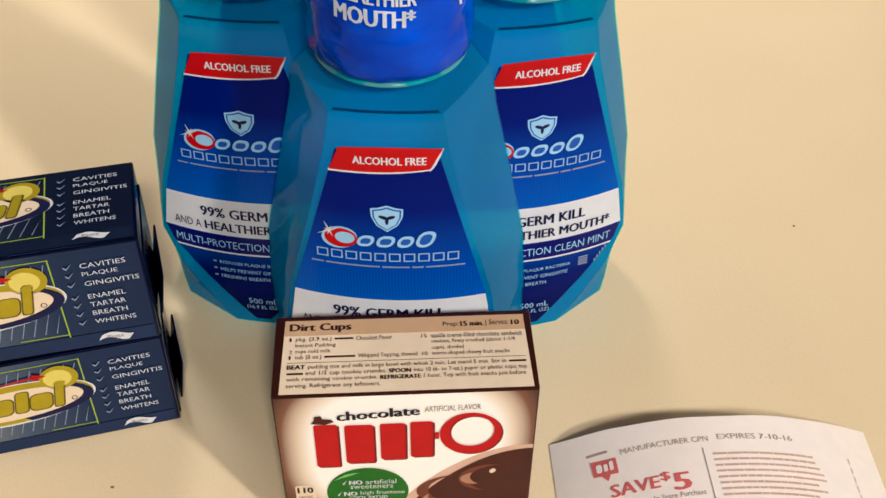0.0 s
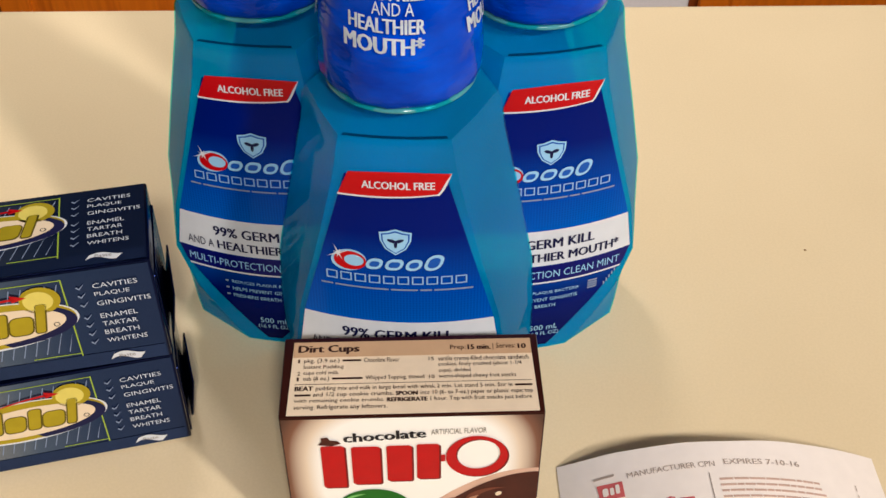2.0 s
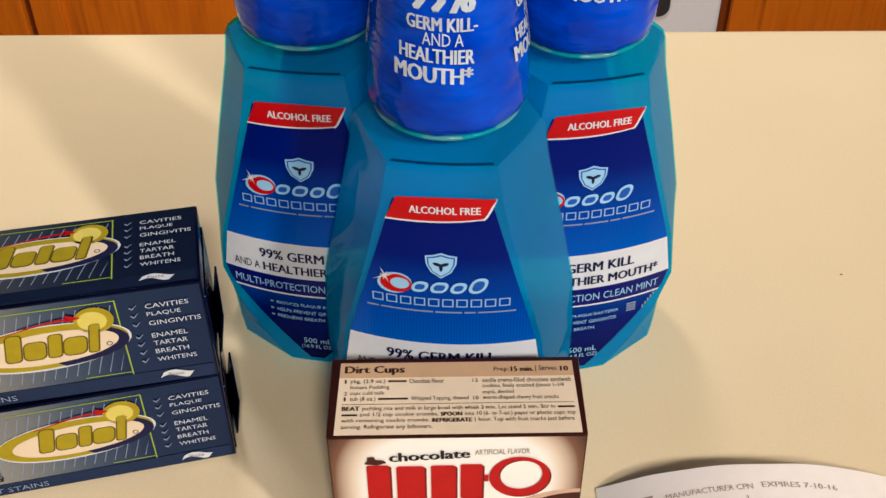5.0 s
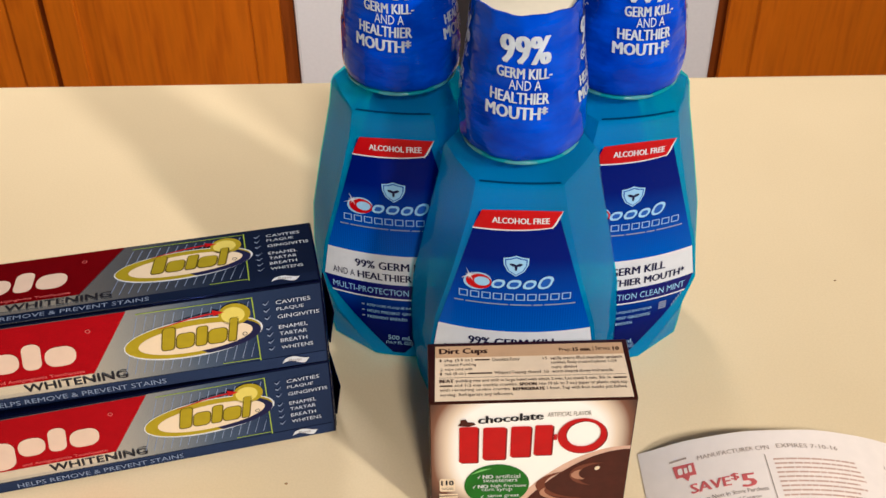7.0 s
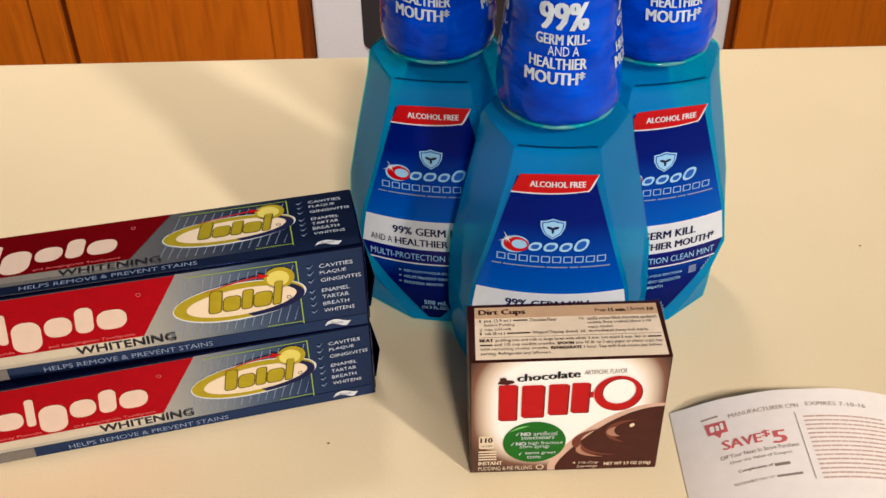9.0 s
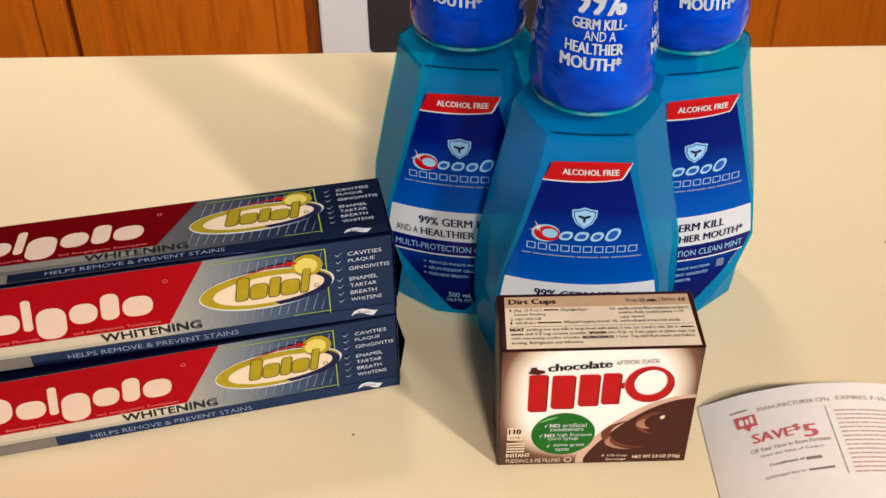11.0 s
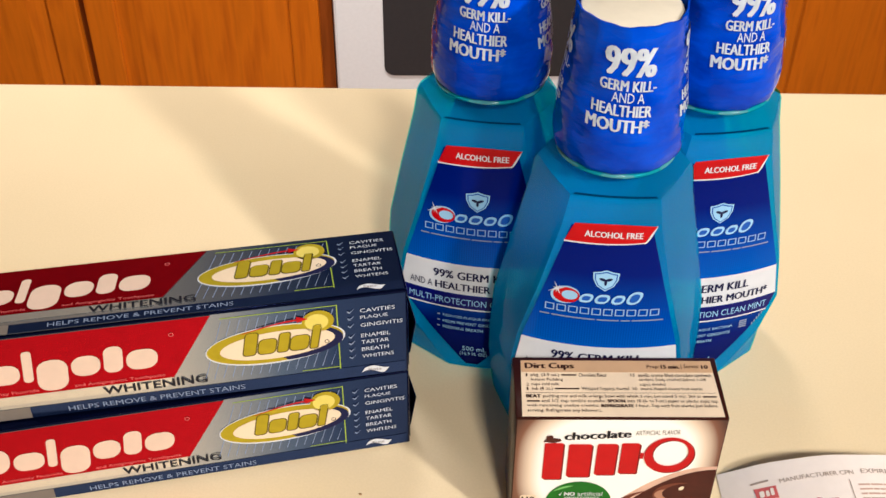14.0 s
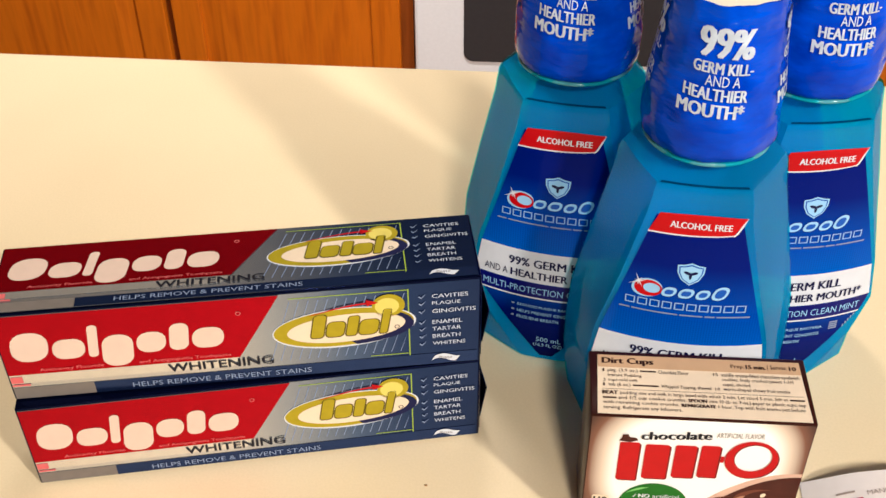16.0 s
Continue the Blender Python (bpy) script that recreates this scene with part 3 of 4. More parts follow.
    for v in (0.0374, 0.0338, 0.0302):
        p.bar(-0.0178, -0.0164, v - 0.0003, v + 0.0006)
    p.done("fine_print_bar", M_stripe, film, stuff=True)
    return ob


mouthwash(pose(-0.0015, 0.0815, COUNTER, 0, 0, -5), "clear bottle of blue mouthwash with blue sleeve, behind the pudding box", -1, 3)
mouthwash(pose(-0.0515, 0.1345, COUNTER, 0, 0, -9), "clear bottle of blue mouthwash with blue sleeve, beside toothpaste boxes", -3, 11)
mouthwash(pose(0.0475, 0.1275, COUNTER, 0, 0, 9), "clear bottle of blue mouthwash with blue sleeve, near the coupon", 2, 23)


# ---- toothpaste boxes ----
TL, TH, TD = 0.197, 0.049, 0.041


def toothpaste_face(parent, lay):
    """The printed panel: u along the box from 0 to TL, v up from 0 to TH."""
    Print(lay, 0.0002).bar(0.001, TL - 0.001, 0.001, TH - 0.001, steps=8).done("printed_panel", M_foil, parent, "silver to steel-blue print")
    Print(lay, 0.0004).face([(0.001, 0.0100), (0.092, 0.0100), (0.096, 0.0160), (0.001, 0.0160)]).done("white_strip", M_silver, parent)
    Print(lay, 0.0005).face([(0.001, 0.0150), (0.0955, 0.0150), (0.1145, 0.0478), (0.001, 0.0478)]).done("red_panel", M_foil_red, parent, "red panel")
    Print(lay, 0.0004).bar(0.001, 0.034, 0.0012, 0.0075).done("strip", M_grey, parent)
    Print(lay, 0.0004).bar(0.034, 0.1955, 0.0012, 0.0075).done("strip", M_strip, parent)
    # brand mark: eight cream slabs
    Print(lay, 0.0007).slabs([(0.004, 0.019, 0.10, 0.92), (0.0205, 0.0335, 0.10, 0.66), (0.0348, 0.0388, 0.10, 1.0), (0.0402, 0.0528, -0.22, 0.68), (0.0542, 0.0660, 0.10, 0.68), (0.0674, 0.0752, 0.10, 0.86), (0.0766, 0.0895, 0.10, 0.68)], 0.0205, 0.0400, lean=0.12, round_off=0.42).done("logo_slab", M_logo_cream, parent, "cream slabs of the logo")
    p = Print(lay, 0.0007).ring(0.0975, 0.0400, 0.0011, 0.0011, 0.0008, 0.0008, steps=14)
    p.text("Anticavity Fluoride", 0.0140, 0.0400, 0.0160, 0.0182).text("and Antigingivitis Toothpaste", 0.0545, 0.0920, 0.0160, 0.0182)
    p.done("lettering", M_pink, parent)
    Print(lay, 0.0007).text("WHITENING", 0.0655, 0.1090, 0.0098, 0.0142, weight=0.012).done("lettering", M_black_ink, parent)
    p = Print(lay, 0.0007).text("HELPS REMOVE & PREVENT STAINS", 0.0495, 0.1245, 0.0028, 0.0056)
    p.done("lettering", M_stripe, parent)
    Print(lay, 0.0006).bar(0.0012, 0.0085, 0.0086, 0.0096).bar(0.0012, 0.0060, 0.0104, 0.0140).done("fine_print_bar", M_pink, parent, stuff=True)
    # slanting stripes and a lime frame behind the badge
    p = Print(lay, 0.0003)
    for k in range(15):
        a = 0.108 + k * 0.0039
        p.face([(a, 0.0105), (a + 0.00035, 0.0105), (a + 0.0105, 0.0435), (a + 0.01015, 0.0435)] if a + 0.0105 < 0.1655 else [(a, 0.0105), (a + 0.00035, 0.0105), (0.1656, 0.0105 + (0.1656 - a) * 3.14), (0.1653, 0.0105 + (0.1653 - a) * 3.14)])
    p.done("stripe", M_stripe, parent, stuff=True)
    p = Print(lay, 0.0003).bar(0.1664, 0.1669, 0.0040, 0.0455).bar(0.150, 0.1664, 0.0086, 0.0090)
    p.bar(0.118, 0.1664, 0.0450, 0.0454)
    p.done("lime_line", M_lime, parent)
    # oval badge
    Print(lay, 0.0005).ellipse(0.1396, 0.0272, 0.0292, 0.0104, 40, 3).done("badge", M_gold, parent, "gold and white oval badge")
    Print(lay, 0.00055).strip(lambda s: (0.1396 + 0.0292 * math.sin(radians(40 + 130 * s)), 0.0272 + 0.0104 * math.cos(radians(40 + 130 * s))), lambda s: (0.1376 + 0.0262 * math.sin(radians(40 + 130 * s)), 0.0272 + 0.0082 * math.cos(radians(40 + 130 * s))), 16).done("badge_edge", M_ink_navy, parent)
    Print(lay, 0.00045).ellipse(0.1398, 0.0270, 0.0299, 0.0111, 40, 3).done("badge_rim", M_white, parent)
    Print(lay, 0.0009).ring(0.1616, 0.0256, 0.0011, 0.0011, 0.0008, 0.0008, steps=14).done("badge_ring", M_black_ink, parent)
    Print(lay, 0.0006).ellipse(0.1406, 0.0268, 0.0246, 0.0078, 40, 3).done("badge_field", M_cream, parent)
    Print(lay, 0.0006).ellipse(0.1584, 0.0376, 0.0068, 0.0062, 28).done("disc", M_gold, parent, "gold disc")
    Print(lay, 0.0007).ellipse(0.1578, 0.0374, 0.0050, 0.0046, 28).done("disc_face", M_gold_light, parent)
    badge = [(0.1256, 0.1306, 0.0, 1.0), (0.1318, 0.1390, 0.0, 0.66), (0.1402, 0.1444, 0.0, 0.86), (0.1454, 0.1530, 0.0, 0.66), (0.1542, 0.1572, 0.0, 1.05)]
    Print(lay, 0.0007).slabs([(a - 0.0005, b + 0.0006, lo - 0.05, hi + 0.02) for a, b, lo, hi in badge], 0.0226, 0.0352, lean=0.18, round_off=0.3).done("badge_shade", M_olive, parent)
    Print(lay, 0.0008).slabs(badge, 0.0226, 0.0352, lean=0.18, round_off=0.3).done("badge_slab", M_gold, parent)
    p = Print(lay, 0.0008).strip(lambda s: (0.126 + 0.024 * s, 0.0352 + 0.0042 * math.sin(1.5 * s)), lambda s: (0.126 + 0.024 * s, 0.0352 + 0.0042 * math.sin(1.5 * s) + 0.0003 + 0.0008 * s), 10)
    p.face([(0.1495, 0.0384), (0.1545, 0.0398), (0.1493, 0.0418)])
    p.done("red_arrow", M_red, parent)
    p, ticks = Print(lay, 0.0007), Print(lay, 0.0007)
    for word, width, v in (("CAVITIES", 0.0150, 0.0408), ("PLAQUE", 0.0118, 0.0368), ("GINGIVITIS", 0.0182, 0.0324), ("ENAMEL", 0.0126, 0.0262), ("TARTAR", 0.0120, 0.0222), ("BREATH", 0.0118, 0.0180), ("WHITENS", 0.0140, 0.0137)):
        p.text(word, 0.1764, 0.1764 + width, v - 0.0010, v + 0.0012)
        ticks.face([(0.1708, v + 0.0001), (0.1712, v + 0.0006), (0.1719, v - 0.0003), (0.1719, v - 0.0010)])
        ticks.face([(0.1719, v - 0.0010), (0.1719, v - 0.0003), (0.1737, v + 0.0015), (0.1736, v + 0.0012)])
    p.done("lettering", M_pale_grey, parent)
    ticks.done("tick", M_stripe, parent, stuff=True)
    Print(lay, 0.0007).strip(lambda s: (0.1758 + 0.0104 * s, 0.0036 + 0.0012 * math.sin(5 * s)), lambda s: (0.1772 + 0.0110 * s, 0.0062 + 0.0010 * math.sin(5 * s)), 12).done("badge_leaf", M_white, parent)
    Print(lay, 0.0009).text("Paste", 0.1790, 0.1846, 0.0042, 0.0060).done("lettering", M_grey, parent)


def toothpaste(m, label, top):
    ob = thing("toothpaste_box", m, label, "toothpaste box", "stacked toothpaste boxes")
    carton = part("carton", boxed(0, TL, 0, TD, 0.0003, TH, bevel=0.0007, segments=2), M_carton_blue, ob, "navy coated carton", smooth=40)
    toothpaste_face(carton, flat((0, 0, 0), (1, 0, 0), (0, 0, 1)))
    if top:
        toothpaste_face(carton, flat((0, 0, TH), (1, 0, 0), (0, TD / TH, 0)))
    part("end_flap", boxed(TL - 0.0002, TL + 0.0006, 0.002, TD - 0.001, 0.002, TH * 0.8, bevel=0.0002, segments=1), M_carton_blue, ob, "tucked end flap")
    flap = boxed(-0.0004, 0.0004, -0.014, 0.014, 0.0, 0.019, bevel=0.0003, segments=1)
    bmesh.ops.transform(flap, matrix=pose(TL + 0.0008, TD * 0.52, 0.004, 0, 9, 3), verts=flap.verts[:])
    part("tuck_flap", flap, M_carton_blue, ob, "tuck flap standing slightly open")
    return ob


def box_pose(corner, yaw, z):
    """From the front right lower corner of the box."""
    return pose(corner[0] - TL * math.cos(radians(yaw)), corner[1] - TL * math.sin(radians(yaw)), z, 0, 0, yaw)


toothpaste(box_pose((-0.0875, 0.0515), 12.0, COUNTER), "navy, red and silver toothpaste box lying under another one", False)
toothpaste(box_pose((-0.0875, 0.0510), 10.3, COUNTER + TH), "navy, red and silver toothpaste box lying on top of another one", True)


# ---- pudding box ----
PW, PH, PD = 0.086, 0.0750, 0.0345


def pudding_box():
    ob = thing("pudding_box", pose(0, 0, COUNTER), "brown and cream chocolate pudding box standing before the mouthwash", "pudding box")
    carton = part("carton", boxed(-PW / 2, PW / 2, 0, PD, 0.0003, PH, bevel=0.0007, segments=2), M_brown, ob, "glossy brown carton", smooth=40)
    front = flat((0, 0, 0), (1, 0, 0), (0, 0, 1))
    panel = Print(front, 0.0002)
    panel.bar(-PW / 2 + 0.0006, PW / 2 - 0.0006, 0.001, PH - 0.0008, steps=4)
    face = panel.done("front_panel", M_vignette, carton, "cream panel with brown corners")
    # the picture of the pudding
    def rim(s):
        return (-0.0075 + 0.050 * s, 0.004 + 0.0405 * math.sin(math.pi / 2 * min(1, s * 1.02)) ** 0.75)
    Print(front, 0.0003).strip(lambda s: (-0.0075 + 0.050 * s, 0.0015), lambda s: (rim(s)[0], rim(s)[1] + 0.0012), 30).done("pudding_rim", M_rim, face, "pale glossy rim of the pudding picture")
    Print(front, 0.0004).strip(lambda s: (-0.0040 + 0.0465 * s, 0.0015), lambda s: (-0.0040 + 0.0465 * s, 0.0045 + 0.0392 * math.sin(math.pi / 2 * s) ** 0.8), 30).done("pudding_picture", M_choc, face, "picture of swirled chocolate pudding")
    def swirl(cu, cv, a, b, a0, a1, w):
        def low(s):
            t = radians(a0 + (a1 - a0) * s)
            return (cu + a * math.cos(t), cv + b * math.sin(t))
        def high(s):
            t = radians(a0 + (a1 - a0) * s)
            k = 1 + w * math.sin(math.pi * s)
            return (cu + a * k * math.cos(t), cv + b * k * math.sin(t))
        return low, high
    Print(front, 0.0005).strip(*swirl(0.0260, 0.0215, 0.0190, 0.0100, 120, 265, 0.22), 24).strip(*swirl(0.0330, 0.0270, 0.0120, 0.0080, 95, 240, 0.3), 24).done("pudding_swirl", M_choc_mid, face)
    Print(front, 0.0006).strip(*swirl(0.0235, 0.0175, 0.0165, 0.0075, 165, 250, 0.18), 18).strip(*swirl(0.0285, 0.0285, 0.0070, 0.0050, 150, 235, 0.5), 18).done("pudding_swirl", M_choc_light, face)
    Print(front, 0.0007).ellipse(0.0292, 0.0318, 0.0010, 0.0014, 14, -30).done("pudding_highlight", M_cream, face)
    # brand mark as plain red shapes
    Print(front, 0.0006).slabs([(-0.0305, -0.0228, 0.0, 1.0), (-0.0205, -0.0110, 0.07, 0.97), (-0.0088, -0.0005, 0.13, 0.98), (0.0012, 0.0086, 0.17, 1.0), (0.0093, 0.0107, 0.58, 0.74)], 0.0375, 0.0605, round_off=0.12).done("logo_slab", M_red, face, "red slabs of the logo")
    Print(front, 0.0005).slabs([(-0.0299, -0.0221, -0.03, 0.97), (-0.0199, -0.0103, 0.04, 0.94), (-0.0082, 0.0002, 0.10, 0.95), (0.0018, 0.0093, 0.14, 0.97)], 0.0375, 0.0605, round_off=0.12).done("logo_shade", M_dark_red, face)
    Print(front, 0.0006).ring(0.0217, 0.0527, 0.0104, 0.0110, 0.0074, 0.0080, 0.0004, 0.0012).done("logo_shade", M_dark_red, face)
    Print(front, 0.0007).ring(0.0212, 0.0533, 0.0103, 0.0110, 0.0074, 0.0080, 0.0004, 0.0012).done("logo_ring", M_red, face, "red ring of the logo")
    Print(front, 0.0006).face([(-0.0312, 0.0612), (-0.0268, 0.0605), (-0.0236, 0.0618), (-0.0246, 0.0632), (-0.0272, 0.0636), (-0.0278, 0.0652), (-0.0300, 0.0648), (-0.0300, 0.0630)]).done("chocolate_piece", M_choc, face)
    Print(front, 0.0006).text("chocolate", -0.0225, 0.0042, 0.0622, 0.0668, weight=0.02, slope=0.07).done("lettering", M_black_ink, face)
    Print(front, 0.0006).text("ARTIFICIAL FLAVOR", 0.0060, 0.0242, 0.0654, 0.0682, slope=0.03).done("lettering", M_grey, face)
    # green badge
    Print(front, 0.0005).ellipse(-0.0140, 0.0218, 0.0142, 0.0140, 40).done("green_badge", M_green, face, "green round badge")
    Print(front, 0.0006).strip(lambda s: (-0.0256 + 0.009 * s, 0.0292 + 0.004 * s), lambda s: (-0.0256 + 0.009 * s, 0.0292 + 0.004 * s + 0.0013 * math.sin(math.pi * s)), 10).done("badge_shine", M_green_light, face)
    p = Print(front, 0.0007)
    p.text("NO", -0.0202, -0.0158, 0.0266, 0.0290, weight=0.02).text("artificial", -0.0146, -0.0040, 0.0266, 0.0292).text("sweeteners", -0.0200, -0.0052, 0.0240, 0.0262)
    p.text("NO", -0.0222, -0.0178, 0.0200, 0.0224, weight=0.02).text("high fructose", -0.0166, -0.0012, 0.0198, 0.0226).text("corn syrup", -0.0206, -0.0072, 0.0172, 0.0196)
    p.text("same great", -0.0180, -0.0040, 0.0130, 0.0154).text("taste", -0.0172, -0.0108, 0.0106, 0.0126)
    for v, u in ((0.0272, -0.0226), (0.0206, -0.0246), (0.0136, -0.0210)):
        p.cut()
        p.face([(u, v), (u + 0.0005, v - 0.0006), (u + 0.0016, v + 0.0022), (u + 0.0006, v + 0.0006)])
    p.done("lettering", M_white, face)
    # calories badge and bottom lines
    Print(front, 0.0005).slabs([(-0.0390, -0.0322, 0, 1)], 0.0182, 0.0268, round_off=0.15).done("calories_badge", M_cream, face)
    Print(front, 0.0006).text("110", -0.0382, -0.0330, 0.0225, 0.0258, weight=0.02).text("CALORIES", -0.0382, -0.0330, 0.0194, 0.0208).done("lettering", M_black_ink, face)
    p = Print(front, 0.0006).text("INSTANT", -0.0392, -0.0284, 0.0066, 0.0092, weight=0.015).text("PUDDING & PIE FILLING", -0.0392, -0.0146, 0.0028, 0.0054)
    for k in range(4):
        p.cut()
        p.bar(-0.0392, -0.0310, 0.0102 + k * 0.0018, 0.0112 + k * 0.0018)
    p.text("4 1/2-Cup", 0.0040, 0.0160, 0.0052, 0.0072).text("Servings", 0.0062, 0.0156, 0.0026, 0.0046).text("NET WT 3.9 OZ (110g)", 0.0186, 0.0400, 0.0034, 0.0062, weight=0.01)
    p.cut()
    p.ring(-0.0110, 0.0042, 0.0018, 0.0018, 0.0013, 0.0013, steps=16)
    p.done("lettering", M_cream, face)
    # top flap with the recipe
    top = flat((0, 0, PH), (1, 0, 0), (0, 1, 0))
    lid = Print(top, 0.0002).face([(-0.0405, 0.0006), (0.0412, 0.0006), (0.0405, 0.0320), (-0.0396, 0.0320)]).done("recipe_panel", M_cream, carton, "cream panel with a recipe")
    Print(top, 0.0004).face([(-0.0396, 0.0252), (0.0406, 0.0252), (0.0405, 0.0320), (-0.0396, 0.0320)]).done("recipe_head", M_tan, lid)
    p = Print(top, 0.0006)
    p.text("Dirt Cups", -0.0378, -0.0176, 0.0262, 0.0304, weight=0.02)
    p.text("Prep:", 0.0132, 0.0184, 0.0268, 0.0294).text("15 min.", 0.0192, 0.0268, 0.0272, 0.0294, weight=0.02).text("| Serves:", 0.0276, 0.0352, 0.0268, 0.0298).text("10", 0.0362, 0.0388, 0.0272, 0.0294, weight=0.02)
    p.text("1", -0.0378, -0.0372, 0.0226, 0.0242).text("pkg. (3.9 oz.)", -0.0358, -0.0240, 0.0222, 0.0244).bar(-0.0230, -0.0168, 0.0230, 0.0238).text("Chocolate Flavor", -0.0158, -0.0040, 0.0224, 0.0244)
    p.text("Instant Pudding", -0.0358, -0.0226, 0.0196, 0.0216)
    p.text("2", -0.0378, -0.0368, 0.0172, 0.0188).text("cups cold milk", -0.0358, -0.0242, 0.0170, 0.0190)
    p.text("1", -0.0378, -0.0372, 0.0148, 0.0164).text("tub (8 oz.)", -0.0358, -0.0272, 0.0144, 0.0166).bar(-0.0262, -0.0162, 0.0152, 0.0160).text("Whipped Topping, thawed", -0.0152, 0.0042, 0.0144, 0.0166)
    p.text("15", 0.0058, 0.0076, 0.0226, 0.0242).text("vanilla creme-filled chocolate sandwich", 0.0090, 0.0394, 0.0224, 0.0244).text("cookies, finely crushed (about 1-1/4", 0.0090, 0.0368, 0.0196, 0.0218).text("cups), divided", 0.0090, 0.0196, 0.0170, 0.0190)
    p.text("10", 0.0058, 0.0076, 0.0148, 0.0164).text("worm-shaped chewy fruit snacks", 0.0090, 0.0346, 0.0144, 0.0166)
    p.bar(-0.0384, 0.0396, 0.0132, 0.0134)
    p.text("BEAT", -0.0382, -0.0324, 0.0106, 0.0124, weight=0.02).text("pudding mix and milk in large bowl with whisk 2 min. Let stand 5 min. Stir in", -0.0314, 0.0330, 0.0102, 0.0124).bar(0.0340, 0.0396, 0.0109, 0.0117)
    p.bar(-0.0382, -0.0330, 0.0083, 0.0091).text("and 1/2 cup cookie crumbs.", -0.0322, -0.0060, 0.0076, 0.0098).text("SPOON", -0.0052, 0.0018, 0.0080, 0.0097, weight=0.02).text("into 10 (6- to 7-oz.) paper or plastic cups; top", 0.0028, 0.0396, 0.0076, 0.0098)
    p.text("with remaining cookie crumbs.", -0.0382, -0.0090, 0.0052, 0.0072).text("REFRIGERATE", -0.0080, 0.0050, 0.0054, 0.0071, weight=0.02).text("1 hour. Top with fruit snacks just before", 0.0060, 0.0390, 0.0050, 0.0072)
    p.text("serving. Refrigerate any leftovers.", -0.0382, -0.0080, 0.0024, 0.0046)
    p.done("lettering", M_brown_ink, lid)


pudding_box()


# ---- curled coupon ----
CX0, CX1, RISE = 0.055, 0.178, 0.019
CR = ((CX1 - CX0) ** 2 / 4 + RISE ** 2) / (2 * RISE)


def on_coupon(x, y, h):
    m = (CX0 + CX1) / 2
    z = math.sqrt(max(CR * CR - (x - m) ** 2, 0)) - (CR - RISE)
    n = Vector((x - m, 0, z + CR - RISE)).normalized()
    return Vector((x, y, COUNTER + 0.0006 + max(z, 0))) + n * h


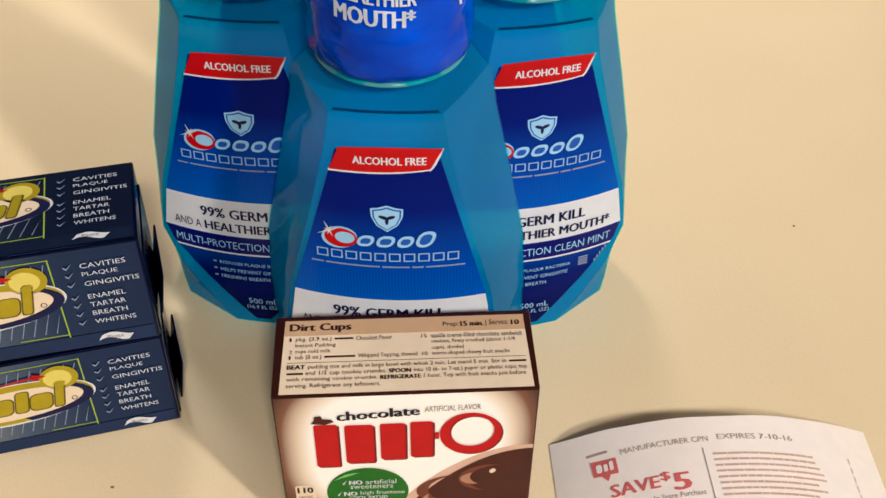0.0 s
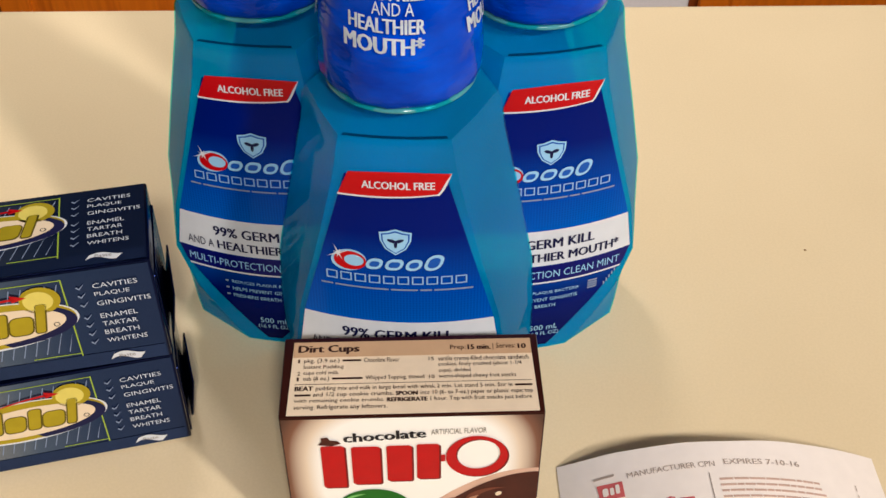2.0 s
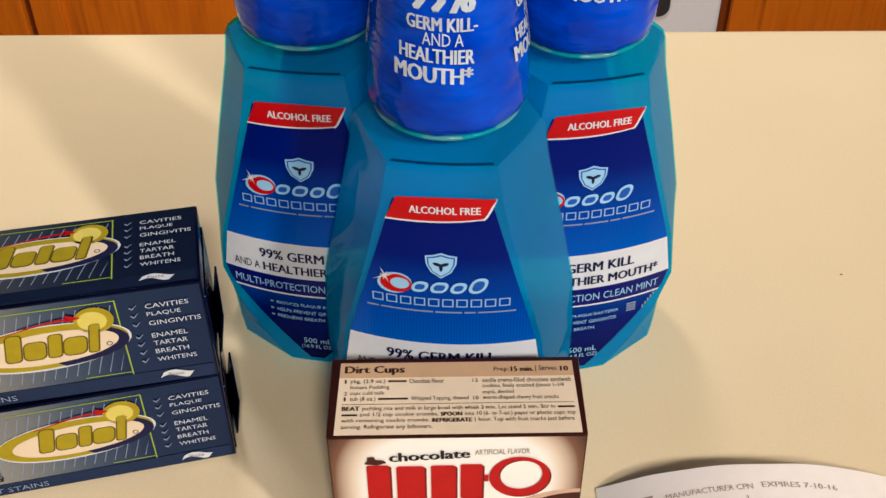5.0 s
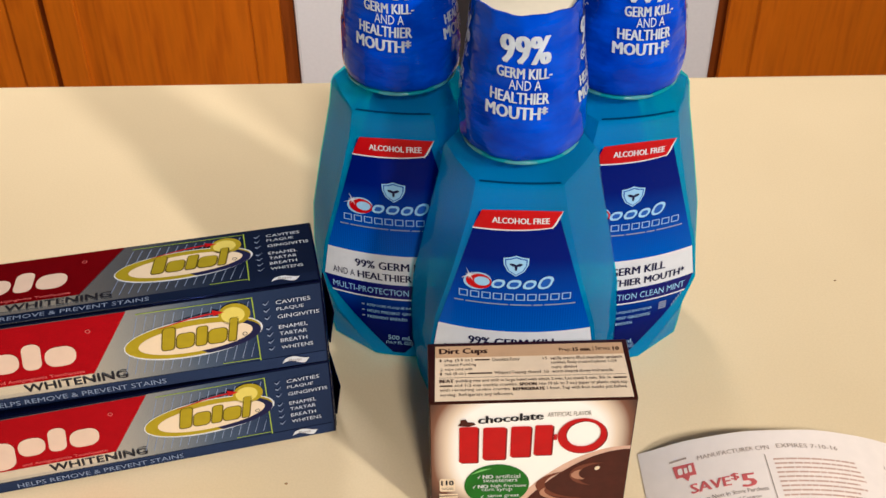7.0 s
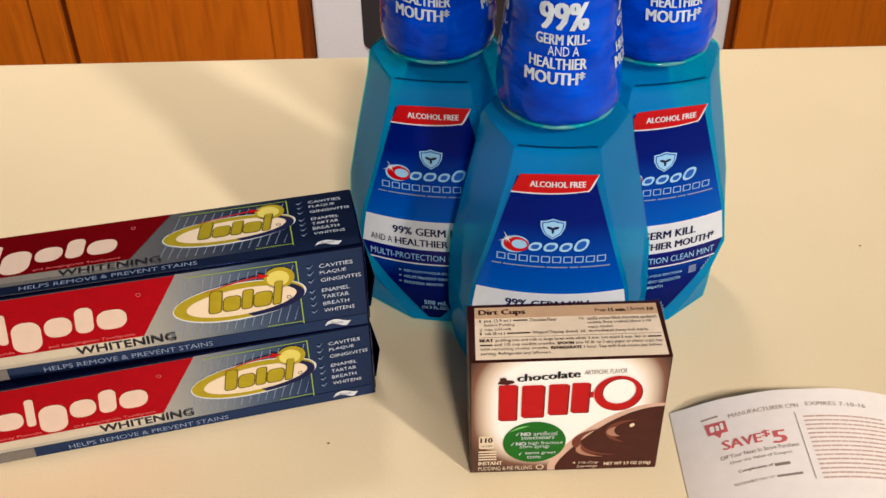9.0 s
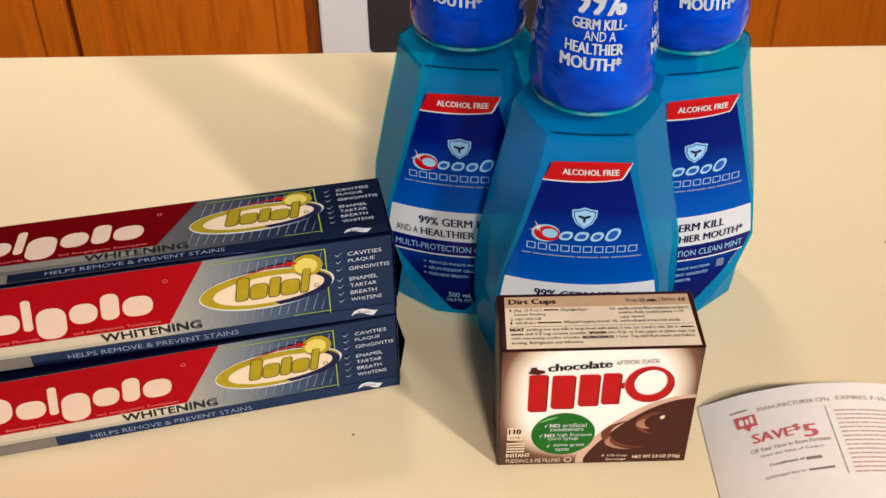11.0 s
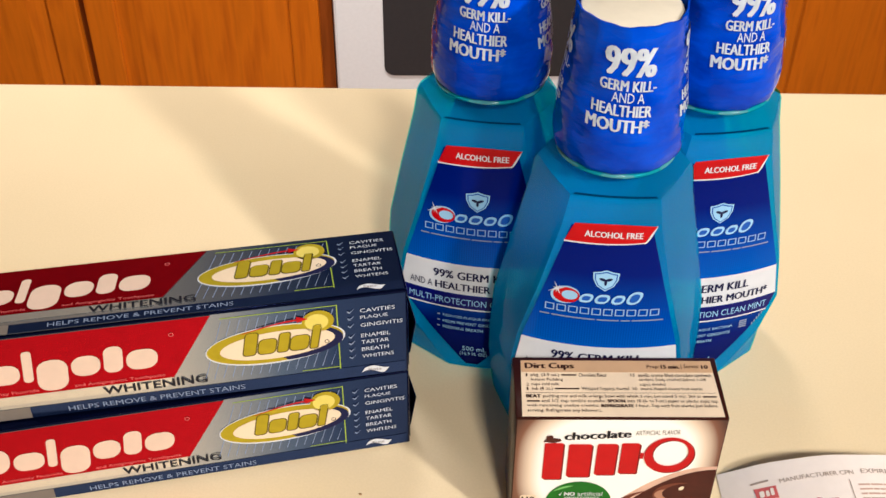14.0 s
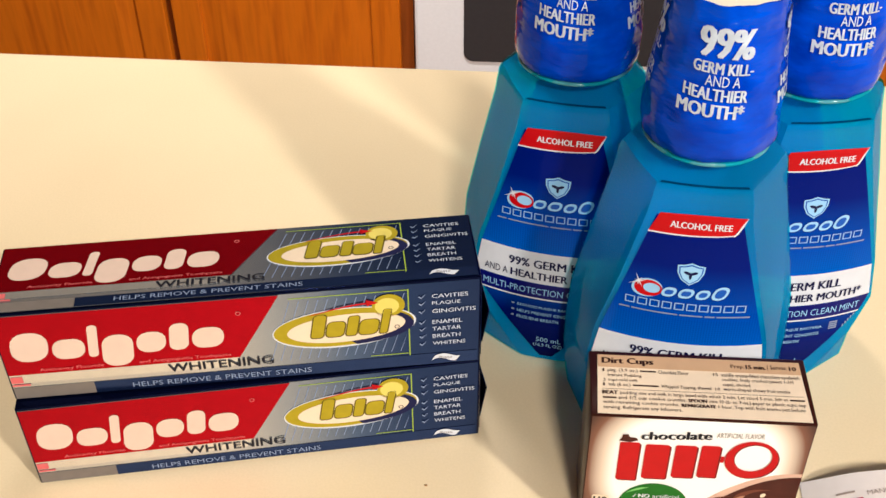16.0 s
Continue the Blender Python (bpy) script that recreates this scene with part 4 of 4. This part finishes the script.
def coupon():
    ob = thing("paper_coupon", pose(0, 0, 0), "white curled paper store coupon with red and grey print", "coupon")
    bm = bmesh.new()
    nx, y0, y1 = 40, -0.052, 0.0285
    rows = []
    for h in (0.0, -0.00015):
        rows.append([[bm.verts.new(on_coupon(CX0 + (CX1 - CX0) * i / nx, y + 0.0012 * noise.noise((i * 0.13, y * 9, 2)) + (0.004 * (abs(i / nx - 0.5) * 2) ** 3 if y == y1 else 0), h)) for y in np.linspace(y0, y1, 12)] for i in range(nx + 1)])
    for side in rows:
        for a, b in zip(side, side[1:]):
            for k in range(11):
                bm.faces.new((a[k], b[k], b[k + 1], a[k + 1]))
    bmesh.ops.recalc_face_normals(bm, faces=bm.faces[:])
    sheet = part("sheet", bm, M_paper, ob, "thin curled thermal paper", smooth=60)
    lay = on_coupon
    Print(lay, 0.0003).text("MANUFACTURER CPN", 0.0790, 0.1105, 0.0172, 0.0196).text("EXPIRES 7-10-16", 0.1140, 0.1425, 0.0178, 0.0202).bar(0.0672, 0.0745, 0.0196, 0.0206, steps=2).done("lettering", M_faded, sheet)
    Print(lay, 0.0003).face([(0.0680, 0.0172), (0.0770, 0.0166), (0.0772, 0.0098), (0.0744, 0.0100), (0.0732, 0.0074), (0.0712, 0.0102), (0.0686, 0.0104)]).done("logo_mark", M_pink, sheet, "faded red speech-bubble mark")
    Print(lay, 0.0005).slabs([(0.0698, 0.0718, 0, 0.9), (0.0724, 0.0738, 0.0, 0.8), (0.0744, 0.0758, 0.0, 1.0)], 0.0116, 0.0156, round_off=0.4).done("logo_slab", M_paper, sheet)
    Print(lay, 0.0003).text("SAVE", 0.0735, 0.0902, 0.0000, 0.0052, weight=0.015).text("$", 0.0908, 0.0942, 0.0022, 0.0062, weight=0.01).text("5", 0.0952, 0.1008, -0.0022, 0.0050, weight=0.02).done("lettering", M_pink, sheet)
    p = Print(lay, 0.0003).text("Off Your Next In Store Purchase", 0.0712, 0.1052, -0.0052, -0.0030).text("Over the Value of Coupon", 0.0745, 0.1012, -0.0090, -0.0070)
    p.text("Compliments of", 0.0770, 0.0916, -0.0146, -0.0126, weight=0.012).bar(0.0924, 0.0990, -0.0146, -0.0130)
    p.text("REDEEMABLE ONLY AT", 0.0740, 0.0910, -0.0206, -0.0192).bar(0.0920, 0.1030, -0.0206, -0.0194)
    p.done("lettering", M_faded_dark, sheet)
    Print(lay, 0.0003).bar(0.1076, 0.1079, -0.024, 0.0145).done("rule", M_faded_dark, sheet)
    rng = random.Random(5)
    p = Print(lay, 0.0003)
    for k in range(15):
        v = 0.0110 - k * 0.0025
        u = 0.1110
        end = 0.1490 + rng.uniform(-0.006, 0.003)
        while u < end:
            w = rng.uniform(0.002, 0.006)
            p.bar(u, min(u + w, end), v, v + 0.0009, steps=2)
            u += w + 0.0004
    p.done("fine_print_bar", M_faded_red, sheet, stuff=True)
    p = Print(lay, 0.0003)
    for k in range(8):
        p.bar(0.1640, 0.1643, 0.012 - k * 0.004, 0.0145 - k * 0.004)
    p.done("fine_print_bar", M_faded, sheet, stuff=True)


coupon()

# ---- crumbs on the counter ----
for x, y, r in ((-0.1095, 0.0205, 0.0007), (0.183, 0.151, 0.0006)):
    bm = bmesh.new()
    bmesh.ops.create_icosphere(bm, subdivisions=1, radius=r, matrix=Matrix.Diagonal((1.2, 0.8, 0.6, 1)))
    crumb = link_mesh("crumb", bm, M_crumb)
    crumb.location = (x, y, COUNTER + r * 0.5)
    tagged(crumb, "tiny brown crumb lying on the cream counter", "crumb", "crumbs on the counter")
